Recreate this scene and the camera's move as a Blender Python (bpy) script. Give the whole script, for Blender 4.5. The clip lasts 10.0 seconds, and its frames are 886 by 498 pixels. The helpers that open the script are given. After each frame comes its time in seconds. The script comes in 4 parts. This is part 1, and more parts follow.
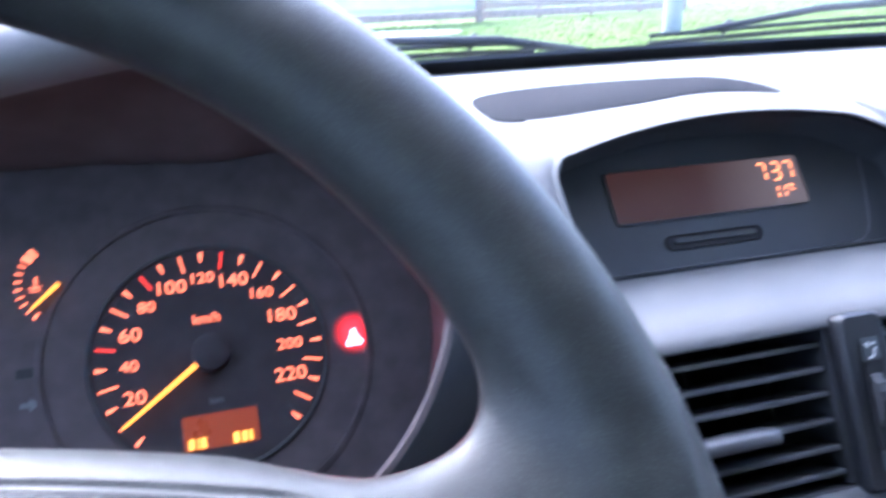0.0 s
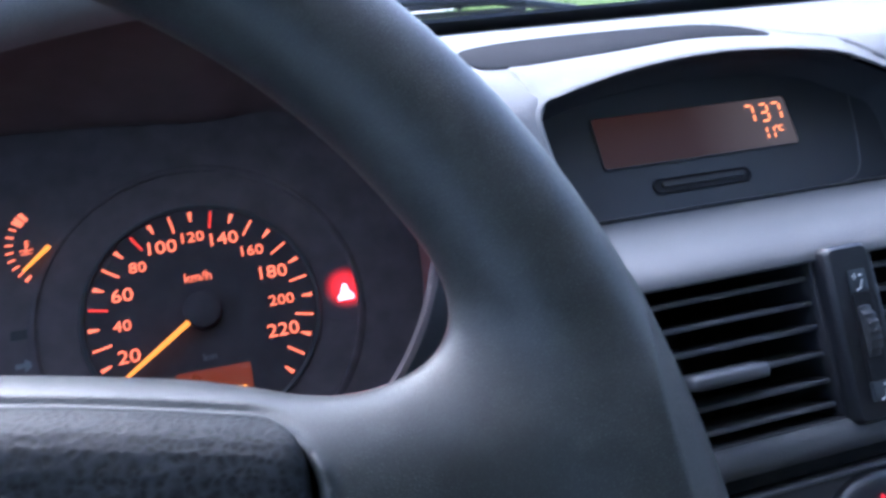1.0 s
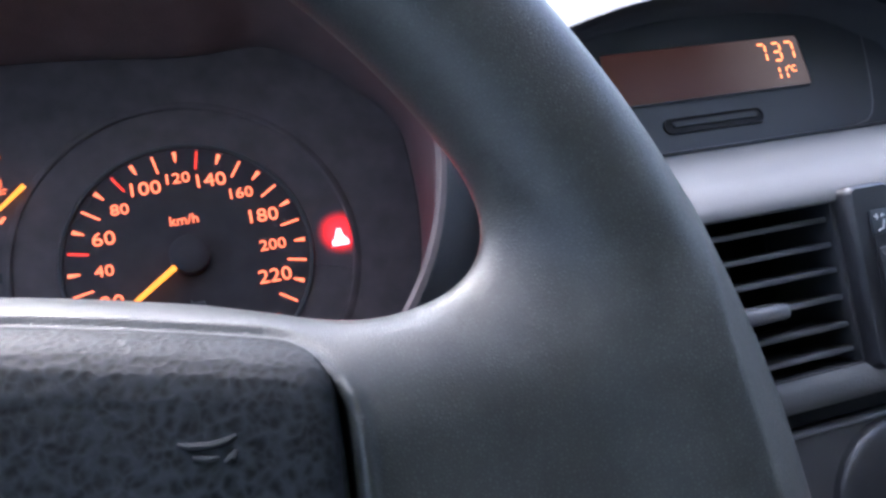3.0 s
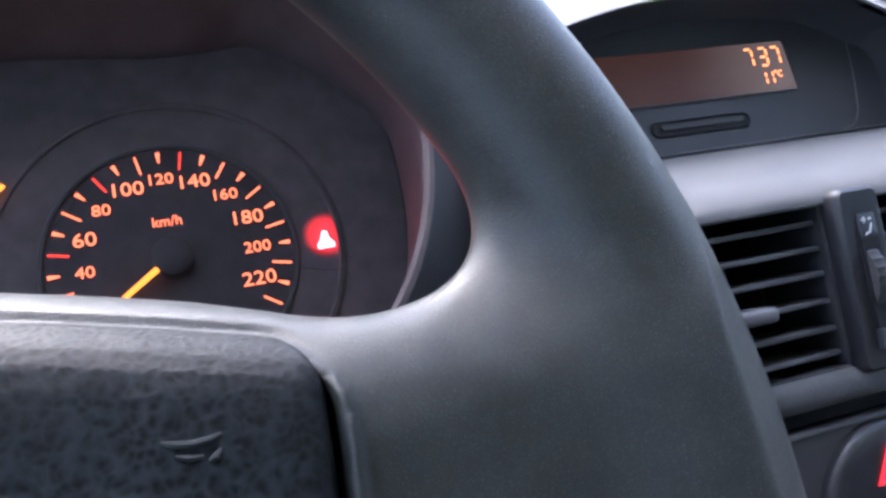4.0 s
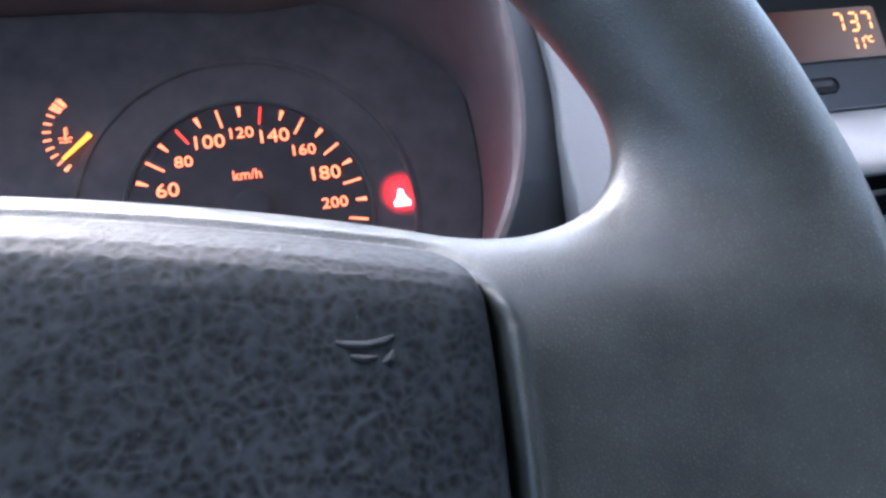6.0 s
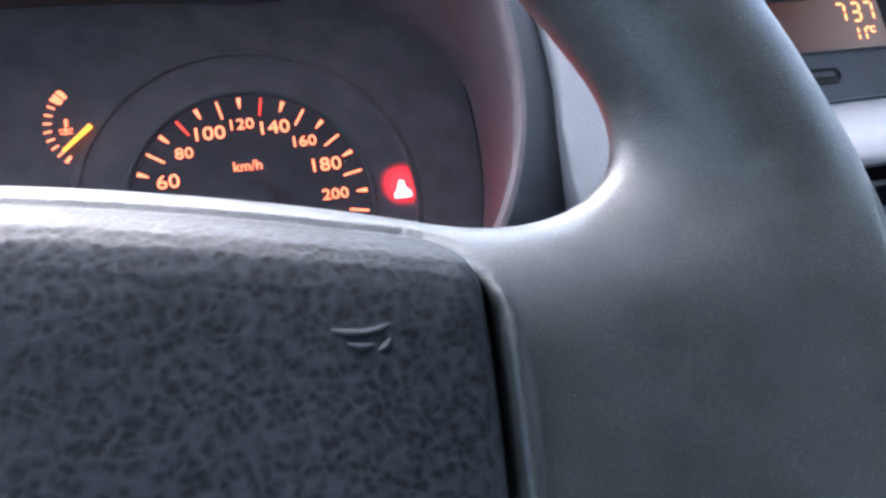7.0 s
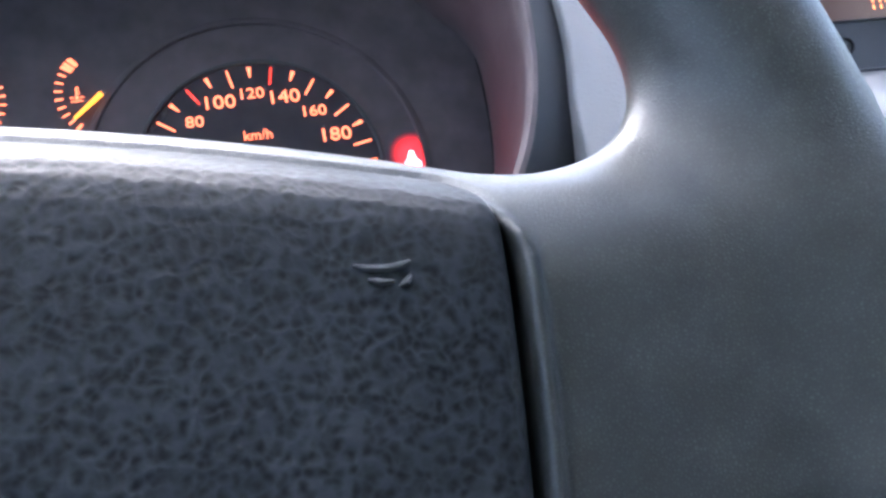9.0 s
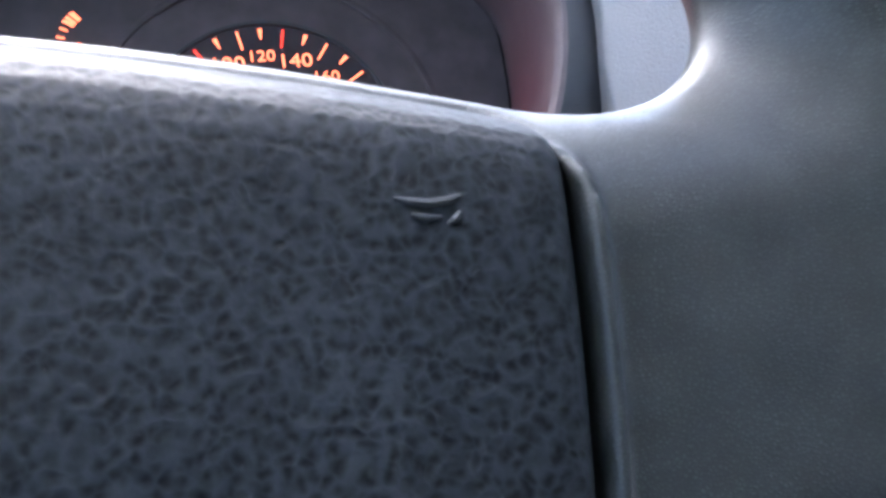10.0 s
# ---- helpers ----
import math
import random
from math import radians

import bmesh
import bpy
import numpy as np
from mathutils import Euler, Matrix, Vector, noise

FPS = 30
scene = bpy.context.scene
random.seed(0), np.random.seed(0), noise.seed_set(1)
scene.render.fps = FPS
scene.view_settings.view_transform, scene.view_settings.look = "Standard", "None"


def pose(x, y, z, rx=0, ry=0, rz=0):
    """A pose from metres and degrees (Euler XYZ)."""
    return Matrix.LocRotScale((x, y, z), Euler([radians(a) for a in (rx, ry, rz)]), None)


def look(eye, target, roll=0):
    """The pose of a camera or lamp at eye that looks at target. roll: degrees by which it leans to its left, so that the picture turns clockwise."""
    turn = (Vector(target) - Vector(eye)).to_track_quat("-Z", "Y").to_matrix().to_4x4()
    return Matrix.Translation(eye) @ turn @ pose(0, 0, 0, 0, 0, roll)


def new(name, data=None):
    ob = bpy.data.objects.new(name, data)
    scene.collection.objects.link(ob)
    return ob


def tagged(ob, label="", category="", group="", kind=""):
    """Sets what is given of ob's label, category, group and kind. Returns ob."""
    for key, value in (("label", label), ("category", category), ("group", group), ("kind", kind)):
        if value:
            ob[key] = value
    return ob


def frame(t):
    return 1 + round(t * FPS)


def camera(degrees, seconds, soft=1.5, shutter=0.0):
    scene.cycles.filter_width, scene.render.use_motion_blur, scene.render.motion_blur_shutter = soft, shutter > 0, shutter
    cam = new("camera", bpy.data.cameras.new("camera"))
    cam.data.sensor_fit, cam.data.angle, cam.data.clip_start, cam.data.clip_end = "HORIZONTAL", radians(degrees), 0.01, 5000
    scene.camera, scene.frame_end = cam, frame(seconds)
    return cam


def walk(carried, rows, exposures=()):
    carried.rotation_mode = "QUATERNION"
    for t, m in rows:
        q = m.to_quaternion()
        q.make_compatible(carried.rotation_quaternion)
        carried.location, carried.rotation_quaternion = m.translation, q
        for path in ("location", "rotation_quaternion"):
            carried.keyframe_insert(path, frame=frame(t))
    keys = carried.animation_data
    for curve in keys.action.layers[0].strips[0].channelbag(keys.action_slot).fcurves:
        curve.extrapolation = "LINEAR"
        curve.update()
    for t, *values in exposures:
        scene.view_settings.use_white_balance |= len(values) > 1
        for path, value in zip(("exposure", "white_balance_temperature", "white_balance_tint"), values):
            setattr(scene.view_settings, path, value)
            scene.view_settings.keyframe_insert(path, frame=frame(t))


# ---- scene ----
cam = camera(58.5, 10.0, soft=2.8, shutter=0.6)
PATH = [
    (0.0, 0.00958, -0.31896, 1.09828, 71.090, 1.579, -16.944),
    (0.1, 0.01150, -0.32050, 1.09830, 72.023, 1.845, -17.787),
    (0.2, 0.01372, -0.32224, 1.09833, 72.615, 2.109, -17.929),
    (0.3, 0.01650, -0.32440, 1.09840, 71.983, 2.344, -17.988),
    (0.4, 0.01890, -0.32630, 1.09840, 71.539, 2.580, -18.249),
    (0.5, 0.01992, -0.32715, 1.09840, 70.902, 2.903, -18.156),
    (0.6, 0.01960, -0.32700, 1.09740, 70.615, 3.160, -17.761),
    (0.7, 0.01870, -0.32650, 1.09470, 70.550, 3.228, -17.230),
    (0.8, 0.01757, -0.32599, 1.09134, 69.617, 3.223, -15.843),
    (0.9, 0.01650, -0.32550, 1.08810, 69.366, 3.331, -16.553),
    (1.0, 0.01600, -0.32521, 1.08663, 69.594, 3.436, -16.968),
    (1.2, 0.01660, -0.32550, 1.08720, 70.362, 3.280, -18.535),
    (1.3, 0.01710, -0.32580, 1.08770, 70.334, 3.146, -18.323),
    (1.5, 0.01766, -0.32614, 1.08832, 70.280, 2.995, -18.318),
    (1.7, 0.01530, -0.32300, 1.08490, 70.413, 2.946, -18.313),
    (1.8, 0.01330, -0.32000, 1.08180, 70.391, 2.896, -18.278),
    (2.0, 0.00997, -0.31505, 1.07628, 68.919, 2.802, -18.065),
    (2.2, 0.00890, -0.31310, 1.07390, 68.700, 2.723, -18.080),
    (2.3, 0.00870, -0.31280, 1.07350, 67.828, 2.694, -18.447),
    (2.5, 0.00864, -0.31257, 1.07327, 67.227, 2.688, -18.126),
    (2.7, 0.00860, -0.31240, 1.07320, 66.987, 2.683, -18.198),
    (3.8, 0.00810, -0.31050, 1.07090, 67.645, 1.970, -19.734),
    (4.0, 0.00780, -0.31004, 1.07011, 67.625, 1.928, -19.564),
    (4.2, 0.00660, -0.30960, 1.06910, 67.597, 1.880, -19.734),
    (4.5, 0.00229, -0.30911, 1.06707, 67.209, 1.688, -18.785),
    (4.8, -0.00380, -0.30860, 1.06430, 67.065, 1.445, -18.723),
    (5.0, -0.00759, -0.30804, 1.06262, 67.019, 1.305, -17.994),
    (5.2, -0.01020, -0.30730, 1.06160, 67.101, 1.214, -17.245),
    (5.5, -0.01167, -0.30665, 1.06102, 66.908, 1.233, -17.211),
    (5.7, -0.01160, -0.30670, 1.06090, 66.715, 1.318, -16.895),
    (6.8, -0.01080, -0.30710, 1.06050, 66.314, 1.490, -17.208),
    (7.0, -0.01071, -0.30723, 1.06021, 66.076, 1.458, -16.788),
    (7.5, -0.01295, -0.30784, 1.05820, 65.907, 1.268, -16.636),
    (8.0, -0.00914, -0.30926, 1.06093, 65.450, 1.272, -16.603),
    (8.3, -0.01030, -0.30760, 1.05660, 65.481, 1.371, -16.781),
    (8.5, -0.01155, -0.30675, 1.05424, 65.255, 1.423, -16.537),
    (8.7, -0.01250, -0.30770, 1.05440, 65.163, 1.411, -16.805),
    (9.0, -0.01363, -0.30944, 1.05463, 65.039, 1.379, -16.367),
    (9.5, -0.01587, -0.30791, 1.05197, 64.691, 1.428, -16.074),
    (10.0, -0.01723, -0.29831, 1.04260, 64.597, -0.352, -15.750),
]
EXPOSURES = [(0.0, 3.90, 5050, 21), (0.5, 3.30, 4900, 19), (1.5, 3.10, 5100, 18), (2.5, 3.44, 5450, 19), (4.5, 3.70, 5600, 20), (5.5, 4.07, 5550, 18), (7.0, 4.13, 5550, 17), (10.0, 4.13, 5500, 17)]
walk(cam, [(t, pose(x, y, z, rx, ry, rz)) for t, x, y, z, rx, ry, rz in PATH], EXPOSURES)

# ---- world and light: overcast daylight ----
world = bpy.data.worlds.new("sky")
scene.world = world
world.use_nodes = True
wn, wl = world.node_tree.nodes, world.node_tree.links
sky = wn.new("ShaderNodeTexSky")
sky.sky_type = "NISHITA"
sky.sun_disc = False
sky.sun_elevation, sky.sun_rotation = radians(40), radians(-16)
sky.air_density, sky.dust_density, sky.ozone_density = 1.0, 4.0, 1.0
wl.new(sky.outputs[0], wn["Background"].inputs[0])
wn["Background"].inputs[1].default_value = 0.105
sun_data = bpy.data.lights.new("sun", "SUN")
sun_data.energy, sun_data.angle, sun_data.color = 0.5, radians(60), (1.0, 0.98, 0.95)
sun = new("sun", sun_data)
sun.matrix_world = look((-1.9, 6.7, 6.0), (0, 0, 0))

# ---- materials ----


def material(name, color, rough=0.6, metal=0.0, grain=0.0, scale=1500.0, mottle=0.0, mottle_scale=40.0,
             emit=None, power=0.0, coat=0.0, depth=0.0006, spec=0.5):
    """A surface with a large mottle of its colour and a fine relief."""
    m = bpy.data.materials.new(name)
    m.use_nodes = True
    n, l = m.node_tree.nodes, m.node_tree.links
    b = n["Principled BSDF"]
    b.inputs["Base Color"].default_value = (*color, 1)
    b.inputs["Roughness"].default_value = rough
    b.inputs["Metallic"].default_value = metal
    b.inputs["Coat Weight"].default_value = coat
    b.inputs["Specular IOR Level"].default_value = spec
    b.inputs["Coat Roughness"].default_value = 0.12
    co = n.new("ShaderNodeTexCoord")
    if mottle:
        t = n.new("ShaderNodeTexNoise")
        t.inputs["Scale"].default_value, t.inputs["Detail"].default_value = mottle_scale, 5
        l.new(co.outputs["Object"], t.inputs["Vector"])
        r = n.new("ShaderNodeValToRGB")
        r.color_ramp.elements[0].position, r.color_ramp.elements[1].position = 0.3, 0.7
        r.color_ramp.elements[0].color = (*(c * (1 - mottle) for c in color), 1)
        r.color_ramp.elements[1].color = (*(min(1, c * (1 + mottle)) for c in color), 1)
        l.new(t.outputs["Fac"], r.inputs["Fac"])
        l.new(r.outputs["Color"], b.inputs["Base Color"])
        rr = n.new("ShaderNodeMapRange")
        rr.inputs["To Min"].default_value, rr.inputs["To Max"].default_value = max(0.05, rough - 0.1), min(1, rough + 0.1)
        l.new(t.outputs["Fac"], rr.inputs["Value"])
        l.new(rr.outputs["Result"], b.inputs["Roughness"])
    if grain:
        t = n.new("ShaderNodeTexNoise")
        t.inputs["Detail"].default_value = 3
        t.inputs["Scale"].default_value = scale
        l.new(co.outputs["Object"], t.inputs["Vector"])
        bump = n.new("ShaderNodeBump")
        bump.inputs["Strength"].default_value, bump.inputs["Distance"].default_value = grain, depth
        l.new(t.outputs["Fac"], bump.inputs["Height"])
        l.new(bump.outputs["Normal"], b.inputs["Normal"])
    if emit:
        b.inputs["Emission Color"].default_value = (*emit, 1)
        b.inputs["Emission Strength"].default_value = power
    return m


def leather(name, color, rough, scale, strength, spec=0.35, shade_amount=0.0, mottle=0.12, patch=60):
    """Moulded grain: fine wandering cells, their relief shading painted into the colour on request."""
    m = material(name, color, rough, mottle=mottle, mottle_scale=patch, spec=spec)
    n, l = m.node_tree.nodes, m.node_tree.links
    b = n["Principled BSDF"]
    co = n["Texture Coordinate"]
    warp = n.new("ShaderNodeTexNoise")
    warp.inputs["Scale"].default_value, warp.inputs["Detail"].default_value = scale * 0.5, 1
    l.new(co.outputs["Object"], warp.inputs["Vector"])
    mix = n.new("ShaderNodeMix")
    mix.data_type = "VECTOR"
    mix.inputs[0].default_value = 1.0 / scale
    l.new(co.outputs["Object"], mix.inputs[4])
    l.new(warp.outputs["Color"], mix.inputs[5])
    v = n.new("ShaderNodeTexVoronoi")
    v.feature = "DISTANCE_TO_EDGE"
    v.inputs["Scale"].default_value = scale
    l.new(mix.outputs[1], v.inputs["Vector"])
    lim = n.new("ShaderNodeMapRange")
    lim.inputs["From Max"].default_value = 0.45
    lim.interpolation_type = "SMOOTHSTEP"
    l.new(v.outputs["Distance"], lim.inputs["Value"])
    fine = n.new("ShaderNodeTexNoise")
    fine.inputs["Scale"].default_value, fine.inputs["Detail"].default_value = scale * 2.2, 4
    l.new(co.outputs["Object"], fine.inputs["Vector"])
    add = n.new("ShaderNodeMath")
    add.operation = "ADD"
    l.new(lim.outputs["Result"], add.inputs[0])
    less = n.new("ShaderNodeMath")
    less.operation = "MULTIPLY"
    less.inputs[1].default_value = 0.5
    l.new(fine.outputs["Fac"], less.inputs[0])
    l.new(less.outputs[0], add.inputs[1])
    bump = n.new("ShaderNodeBump")
    bump.inputs["Strength"].default_value, bump.inputs["Distance"].default_value = strength, 0.0003
    l.new(add.outputs[0], bump.inputs["Height"])
    l.new(bump.outputs["Normal"], b.inputs["Normal"])
    if shade_amount:
        # relief shading put into the colour: high grain paler, pits darker
        painted_shade = n.new("ShaderNodeMapRange")
        painted_shade.inputs["From Min"].default_value, painted_shade.inputs["From Max"].default_value = 0.35, 1.35
        painted_shade.inputs["To Min"].default_value, painted_shade.inputs["To Max"].default_value = 1 - 0.5 * shade_amount, 1 + 1.6 * shade_amount
        l.new(add.outputs[0], painted_shade.inputs["Value"])
        tone = n.new("ShaderNodeVectorMath")
        tone.operation = "SCALE"
        l.new(n["Color Ramp"].outputs["Color"], tone.inputs[0])
        l.new(painted_shade.outputs["Result"], tone.inputs["Scale"])
        l.new(tone.outputs["Vector"], b.inputs["Base Color"])
    return m


def wrinkled(name, color, rough, spec):
    """Moulded vinyl: shallow wandering hollows between soft folds painted paler as if lit, over a fine grain."""
    m = material(name, color, rough, mottle=0.2, mottle_scale=22, spec=spec)
    n, l = m.node_tree.nodes, m.node_tree.links
    b, co = n["Principled BSDF"], n["Texture Coordinate"]

    def noise_at(scale, detail, twist=0.0):
        t = n.new("ShaderNodeTexNoise")
        t.inputs["Scale"].default_value, t.inputs["Detail"].default_value, t.inputs["Distortion"].default_value = scale, detail, twist
        l.new(co.outputs["Object"], t.inputs["Vector"])
        return t.outputs["Fac"]

    def joined(op, a, k):
        t = n.new("ShaderNodeMath")
        t.operation = op
        for i, v in enumerate((a, k)):
            if isinstance(v, float):
                t.inputs[i].default_value = v
            else:
                l.new(v, t.inputs[i])
        return t.outputs[0]

    bend = n.new("ShaderNodeTexNoise")
    bend.inputs["Scale"].default_value, bend.inputs["Detail"].default_value = 260, 2
    l.new(co.outputs["Object"], bend.inputs["Vector"])
    mix = n.new("ShaderNodeMix")
    mix.data_type = "VECTOR"
    mix.inputs[0].default_value = 0.0030
    l.new(co.outputs["Object"], mix.inputs[4])
    l.new(bend.outputs["Color"], mix.inputs[5])
    cell = n.new("ShaderNodeTexVoronoi")
    cell.feature = "SMOOTH_F1"
    cell.inputs["Scale"].default_value, cell.inputs["Smoothness"].default_value = 680, 0.3
    l.new(mix.outputs[1], cell.inputs["Vector"])
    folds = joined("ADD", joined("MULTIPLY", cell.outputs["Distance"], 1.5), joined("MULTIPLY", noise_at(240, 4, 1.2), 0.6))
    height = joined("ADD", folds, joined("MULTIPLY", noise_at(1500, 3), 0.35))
    bump = n.new("ShaderNodeBump")
    bump.inputs["Strength"].default_value, bump.inputs["Distance"].default_value = 0.17, 0.0005
    l.new(height, bump.inputs["Height"])
    l.new(bump.outputs["Normal"], b.inputs["Normal"])
    # colour follows the height: lit folds and shaded hollows are painted in
    painted_shade = n.new("ShaderNodeMapRange")
    painted_shade.inputs["From Min"].default_value, painted_shade.inputs["From Max"].default_value = 0.75, 1.6
    painted_shade.inputs["To Min"].default_value, painted_shade.inputs["To Max"].default_value = 0.5, 2.1
    l.new(height, painted_shade.inputs["Value"])
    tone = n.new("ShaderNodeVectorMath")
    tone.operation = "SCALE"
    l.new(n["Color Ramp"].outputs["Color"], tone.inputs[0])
    l.new(painted_shade.outputs["Result"], tone.inputs["Scale"])
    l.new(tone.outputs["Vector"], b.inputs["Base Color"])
    return m


def glow(name, color, power):
    """A lit graphic: dark paint that gives off light."""
    return material(name, (0.02, 0.01, 0.01), 0.5, emit=color, power=power)


# paler than the pad's vinyl, for the raised horn symbol
PALEVINYL = material("pale_vinyl", (0.024, 0.027, 0.030), 0.5, grain=0.2, scale=2500, mottle=0.2, mottle_scale=300, spec=0.3)
RIM = leather("rim_leather", (0.025, 0.0282, 0.028), 0.45, 1750, 0.20, spec=0.42, shade_amount=0.35, mottle=0.2, patch=150)
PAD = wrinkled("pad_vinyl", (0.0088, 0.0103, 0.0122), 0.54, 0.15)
DASH = material("grey_dash_plastic", (0.195, 0.197, 0.202), 0.7, grain=0.6, scale=1100, mottle=0.06, mottle_scale=25, spec=0.3)
TRIM = material("satin_grey_trim", (0.118, 0.120, 0.124), 0.55, grain=0.3, scale=1300, mottle=0.06, mottle_scale=25, spec=0.3)
INSERT = material("dark_grey_plastic", (0.022, 0.023, 0.027), 1.0, grain=0.3, scale=1600, mottle=0.06, spec=0.04)
BAR = material("dark_grey_bar_plastic", (0.08, 0.083, 0.09), 0.6, grain=0.5, scale=1300, mottle=0.1)
BLACK = material("black_plastic", (0.03, 0.031, 0.035), 0.55, grain=0.3, scale=1500, mottle=0.15)
HOOD = material("grained_dark_grey_plastic", (0.185, 0.19, 0.20), 0.6, grain=0.6, scale=1300, mottle=0.1)
HOODLINING = material("hood_lining_plastic", (0.100, 0.082, 0.083), 0.75, grain=0.4, scale=1300, mottle=0.15, mottle_scale=60, spec=0.25)
LINING = material("lining_black", (0.090, 0.076, 0.079), 0.7, mottle=0.2, mottle_scale=80, spec=0.2)
COWL = material("grained_black_plastic", (0.019, 0.021, 0.024), 0.6, grain=0.7, scale=1300, mottle=0.15)
DEEP = material("matt_black", (0.006, 0.006, 0.008), 0.8, mottle=0.2)
FACE = material("dial_black", (0.044, 0.038, 0.042), 0.6, mottle=0.2, mottle_scale=80, spec=0.2)
SATIN = material("satin_black_plastic", (0.013, 0.014, 0.017), 0.38, grain=0.15, scale=1500, mottle=0.15)
SLAT = material("slat_plastic", (0.085, 0.088, 0.098), 0.4, grain=0.15, scale=1500, mottle=0.1)
FASCIA = material("matt_charcoal_plastic", (0.038, 0.042, 0.050), 0.6, grain=0.3, scale=1500, mottle=0.1)
PLATE = material("slate_plate", (0.035, 0.041, 0.048), 0.5, mottle=0.1)
FRIT = material("black_enamel", (0.006, 0.006, 0.007), 0.35, mottle=0.2)
WHITE = material("white_print", (0.55, 0.56, 0.58), 0.6, mottle=0.1, mottle_scale=400)
GREYPRINT = material("dim_grey_print", (0.16, 0.17, 0.18), 0.6, mottle=0.1, mottle_scale=400)
ORANGE = glow("orange_backlit_print", (1.0, 0.175, 0.065), 0.26)
REDTICK = glow("red_backlit_print", (1.0, 0.045, 0.02), 0.18)
NEEDLE = glow("amber_needle", (1.0, 0.27, 0.02), 0.24)
LAMP = glow("red_warning_lamp", (1.0, 0.03, 0.025), 6.0)
LENS = material("red_warning_window", (0.085, 0.072, 0.079), 0.5, emit=(1.0, 0.012, 0.012), power=0.1, mottle=0.1, spec=0.2)
# window's own red plus the symbol's blooming halo, painted as fading emission
ln, ll = LENS.node_tree.nodes, LENS.node_tree.links
dist = ln.new("ShaderNodeVectorMath")
dist.operation = "DISTANCE"
dist.inputs[1].default_value = (0.0612, 0.0005, 0.0008)
ll.new(ln["Texture Coordinate"].outputs["Object"], dist.inputs[0])
fall = ln.new("ShaderNodeMapRange")
fall.interpolation_type = "SMOOTHERSTEP"
fall.inputs["From Min"].default_value, fall.inputs["From Max"].default_value = 0.001, 0.0110
fall.inputs["To Min"].default_value, fall.inputs["To Max"].default_value = 0.26, 0.0
ll.new(dist.outputs["Value"], fall.inputs["Value"])
ll.new(fall.outputs["Result"], ln["Principled BSDF"].inputs["Emission Strength"])
LCD = material("amber_backlit_lcd", (0.03, 0.02, 0.015), 0.3, emit=(1.0, 0.13, 0.02), power=0.022, mottle=0.1)
LCDINK = glow("amber_lcd_segment", (1.0, 0.32, 0.03), 0.3)
SCREEN = material("brown_backlit_lcd", (0.03, 0.024, 0.022), 0.5, emit=(1.0, 0.42, 0.22), power=0.012, spec=0.25, mottle=0.1)
# brown is the lit LCD; the paler right end is glare painted in
sn, sl = SCREEN.node_tree.nodes, SCREEN.node_tree.links
axes = sn.new("ShaderNodeSeparateXYZ")
sl.new(sn["Texture Coordinate"].outputs["Object"], axes.inputs[0])
glare = sn.new("ShaderNodeMapRange")
glare.interpolation_type = "SMOOTHSTEP"
glare.inputs["From Min"].default_value, glare.inputs["From Max"].default_value = -0.012, 0.046
sl.new(axes.outputs["X"], glare.inputs["Value"])
tint = sn.new("ShaderNodeValToRGB")
tint.color_ramp.elements[0].color, tint.color_ramp.elements[1].color = (0.27, 0.078, 0.048, 1), (1.0, 0.75, 0.64, 1)
sl.new(glare.outputs["Result"], tint.inputs["Fac"])
sl.new(tint.outputs["Color"], sn["Principled BSDF"].inputs["Emission Color"])
SEGMENT = glow("orange_lcd_segment", (1.0, 0.25, 0.07), 0.35)
REDPRINT = glow("red_hazard_print", (1.0, 0.02, 0.03), 0.22)
LINER = material("grey_headliner_cloth", (0.72, 0.73, 0.72), 0.9, grain=0.5, scale=800, mottle=0.05)
DOOR = material("grey_door_trim", (0.24, 0.24, 0.245), 0.7, grain=0.4, scale=900, mottle=0.1)
CARPET = material("grey_carpet", (0.08, 0.08, 0.082), 0.95, grain=0.8, scale=500, mottle=0.2)
GRASS = material("mown_grass", (0.128, 0.188, 0.042), 0.95, grain=0.25, scale=14, mottle=0.18, mottle_scale=1.2, depth=0.04, spec=0.1)
TIMBER = material("weathered_timber", (0.32, 0.225, 0.19), 0.8, grain=0.5, scale=60, mottle=0.3, mottle_scale=8, depth=0.005)
BOARDWHITE = material("white_board_paint", (0.75, 0.76, 0.78), 0.5, mottle=0.08, mottle_scale=3)
BOARDBLUE = material("blue_board_paint", (0.52, 0.63, 0.71), 0.5, mottle=0.15, mottle_scale=3)
SAND = material("pale_sand", (0.55, 0.5, 0.42), 0.9, grain=0.6, scale=30, mottle=0.15, mottle_scale=4, depth=0.01)
GALV = material("galvanised_steel", (0.29, 0.29, 0.29), 0.6, metal=0.15, mottle=0.15, mottle_scale=20)
RUBBER = material("wiper_rubber", (0.02, 0.02, 0.022), 0.5, mottle=0.2)
ARMPAINT = material("wet_grey_paint", (0.055, 0.057, 0.062), 0.6, mottle=0.2, spec=0.25)
GLASS = bpy.data.materials.new("window_glass")
GLASS.use_nodes = True
gb = GLASS.node_tree.nodes["Principled BSDF"]
gb.inputs["Base Color"].default_value = (0.97, 1.0, 0.98, 1)
gb.inputs["Roughness"].default_value, gb.inputs["IOR"].default_value = 0.0, 1.45
gb.inputs["Transmission Weight"].default_value = 1.0

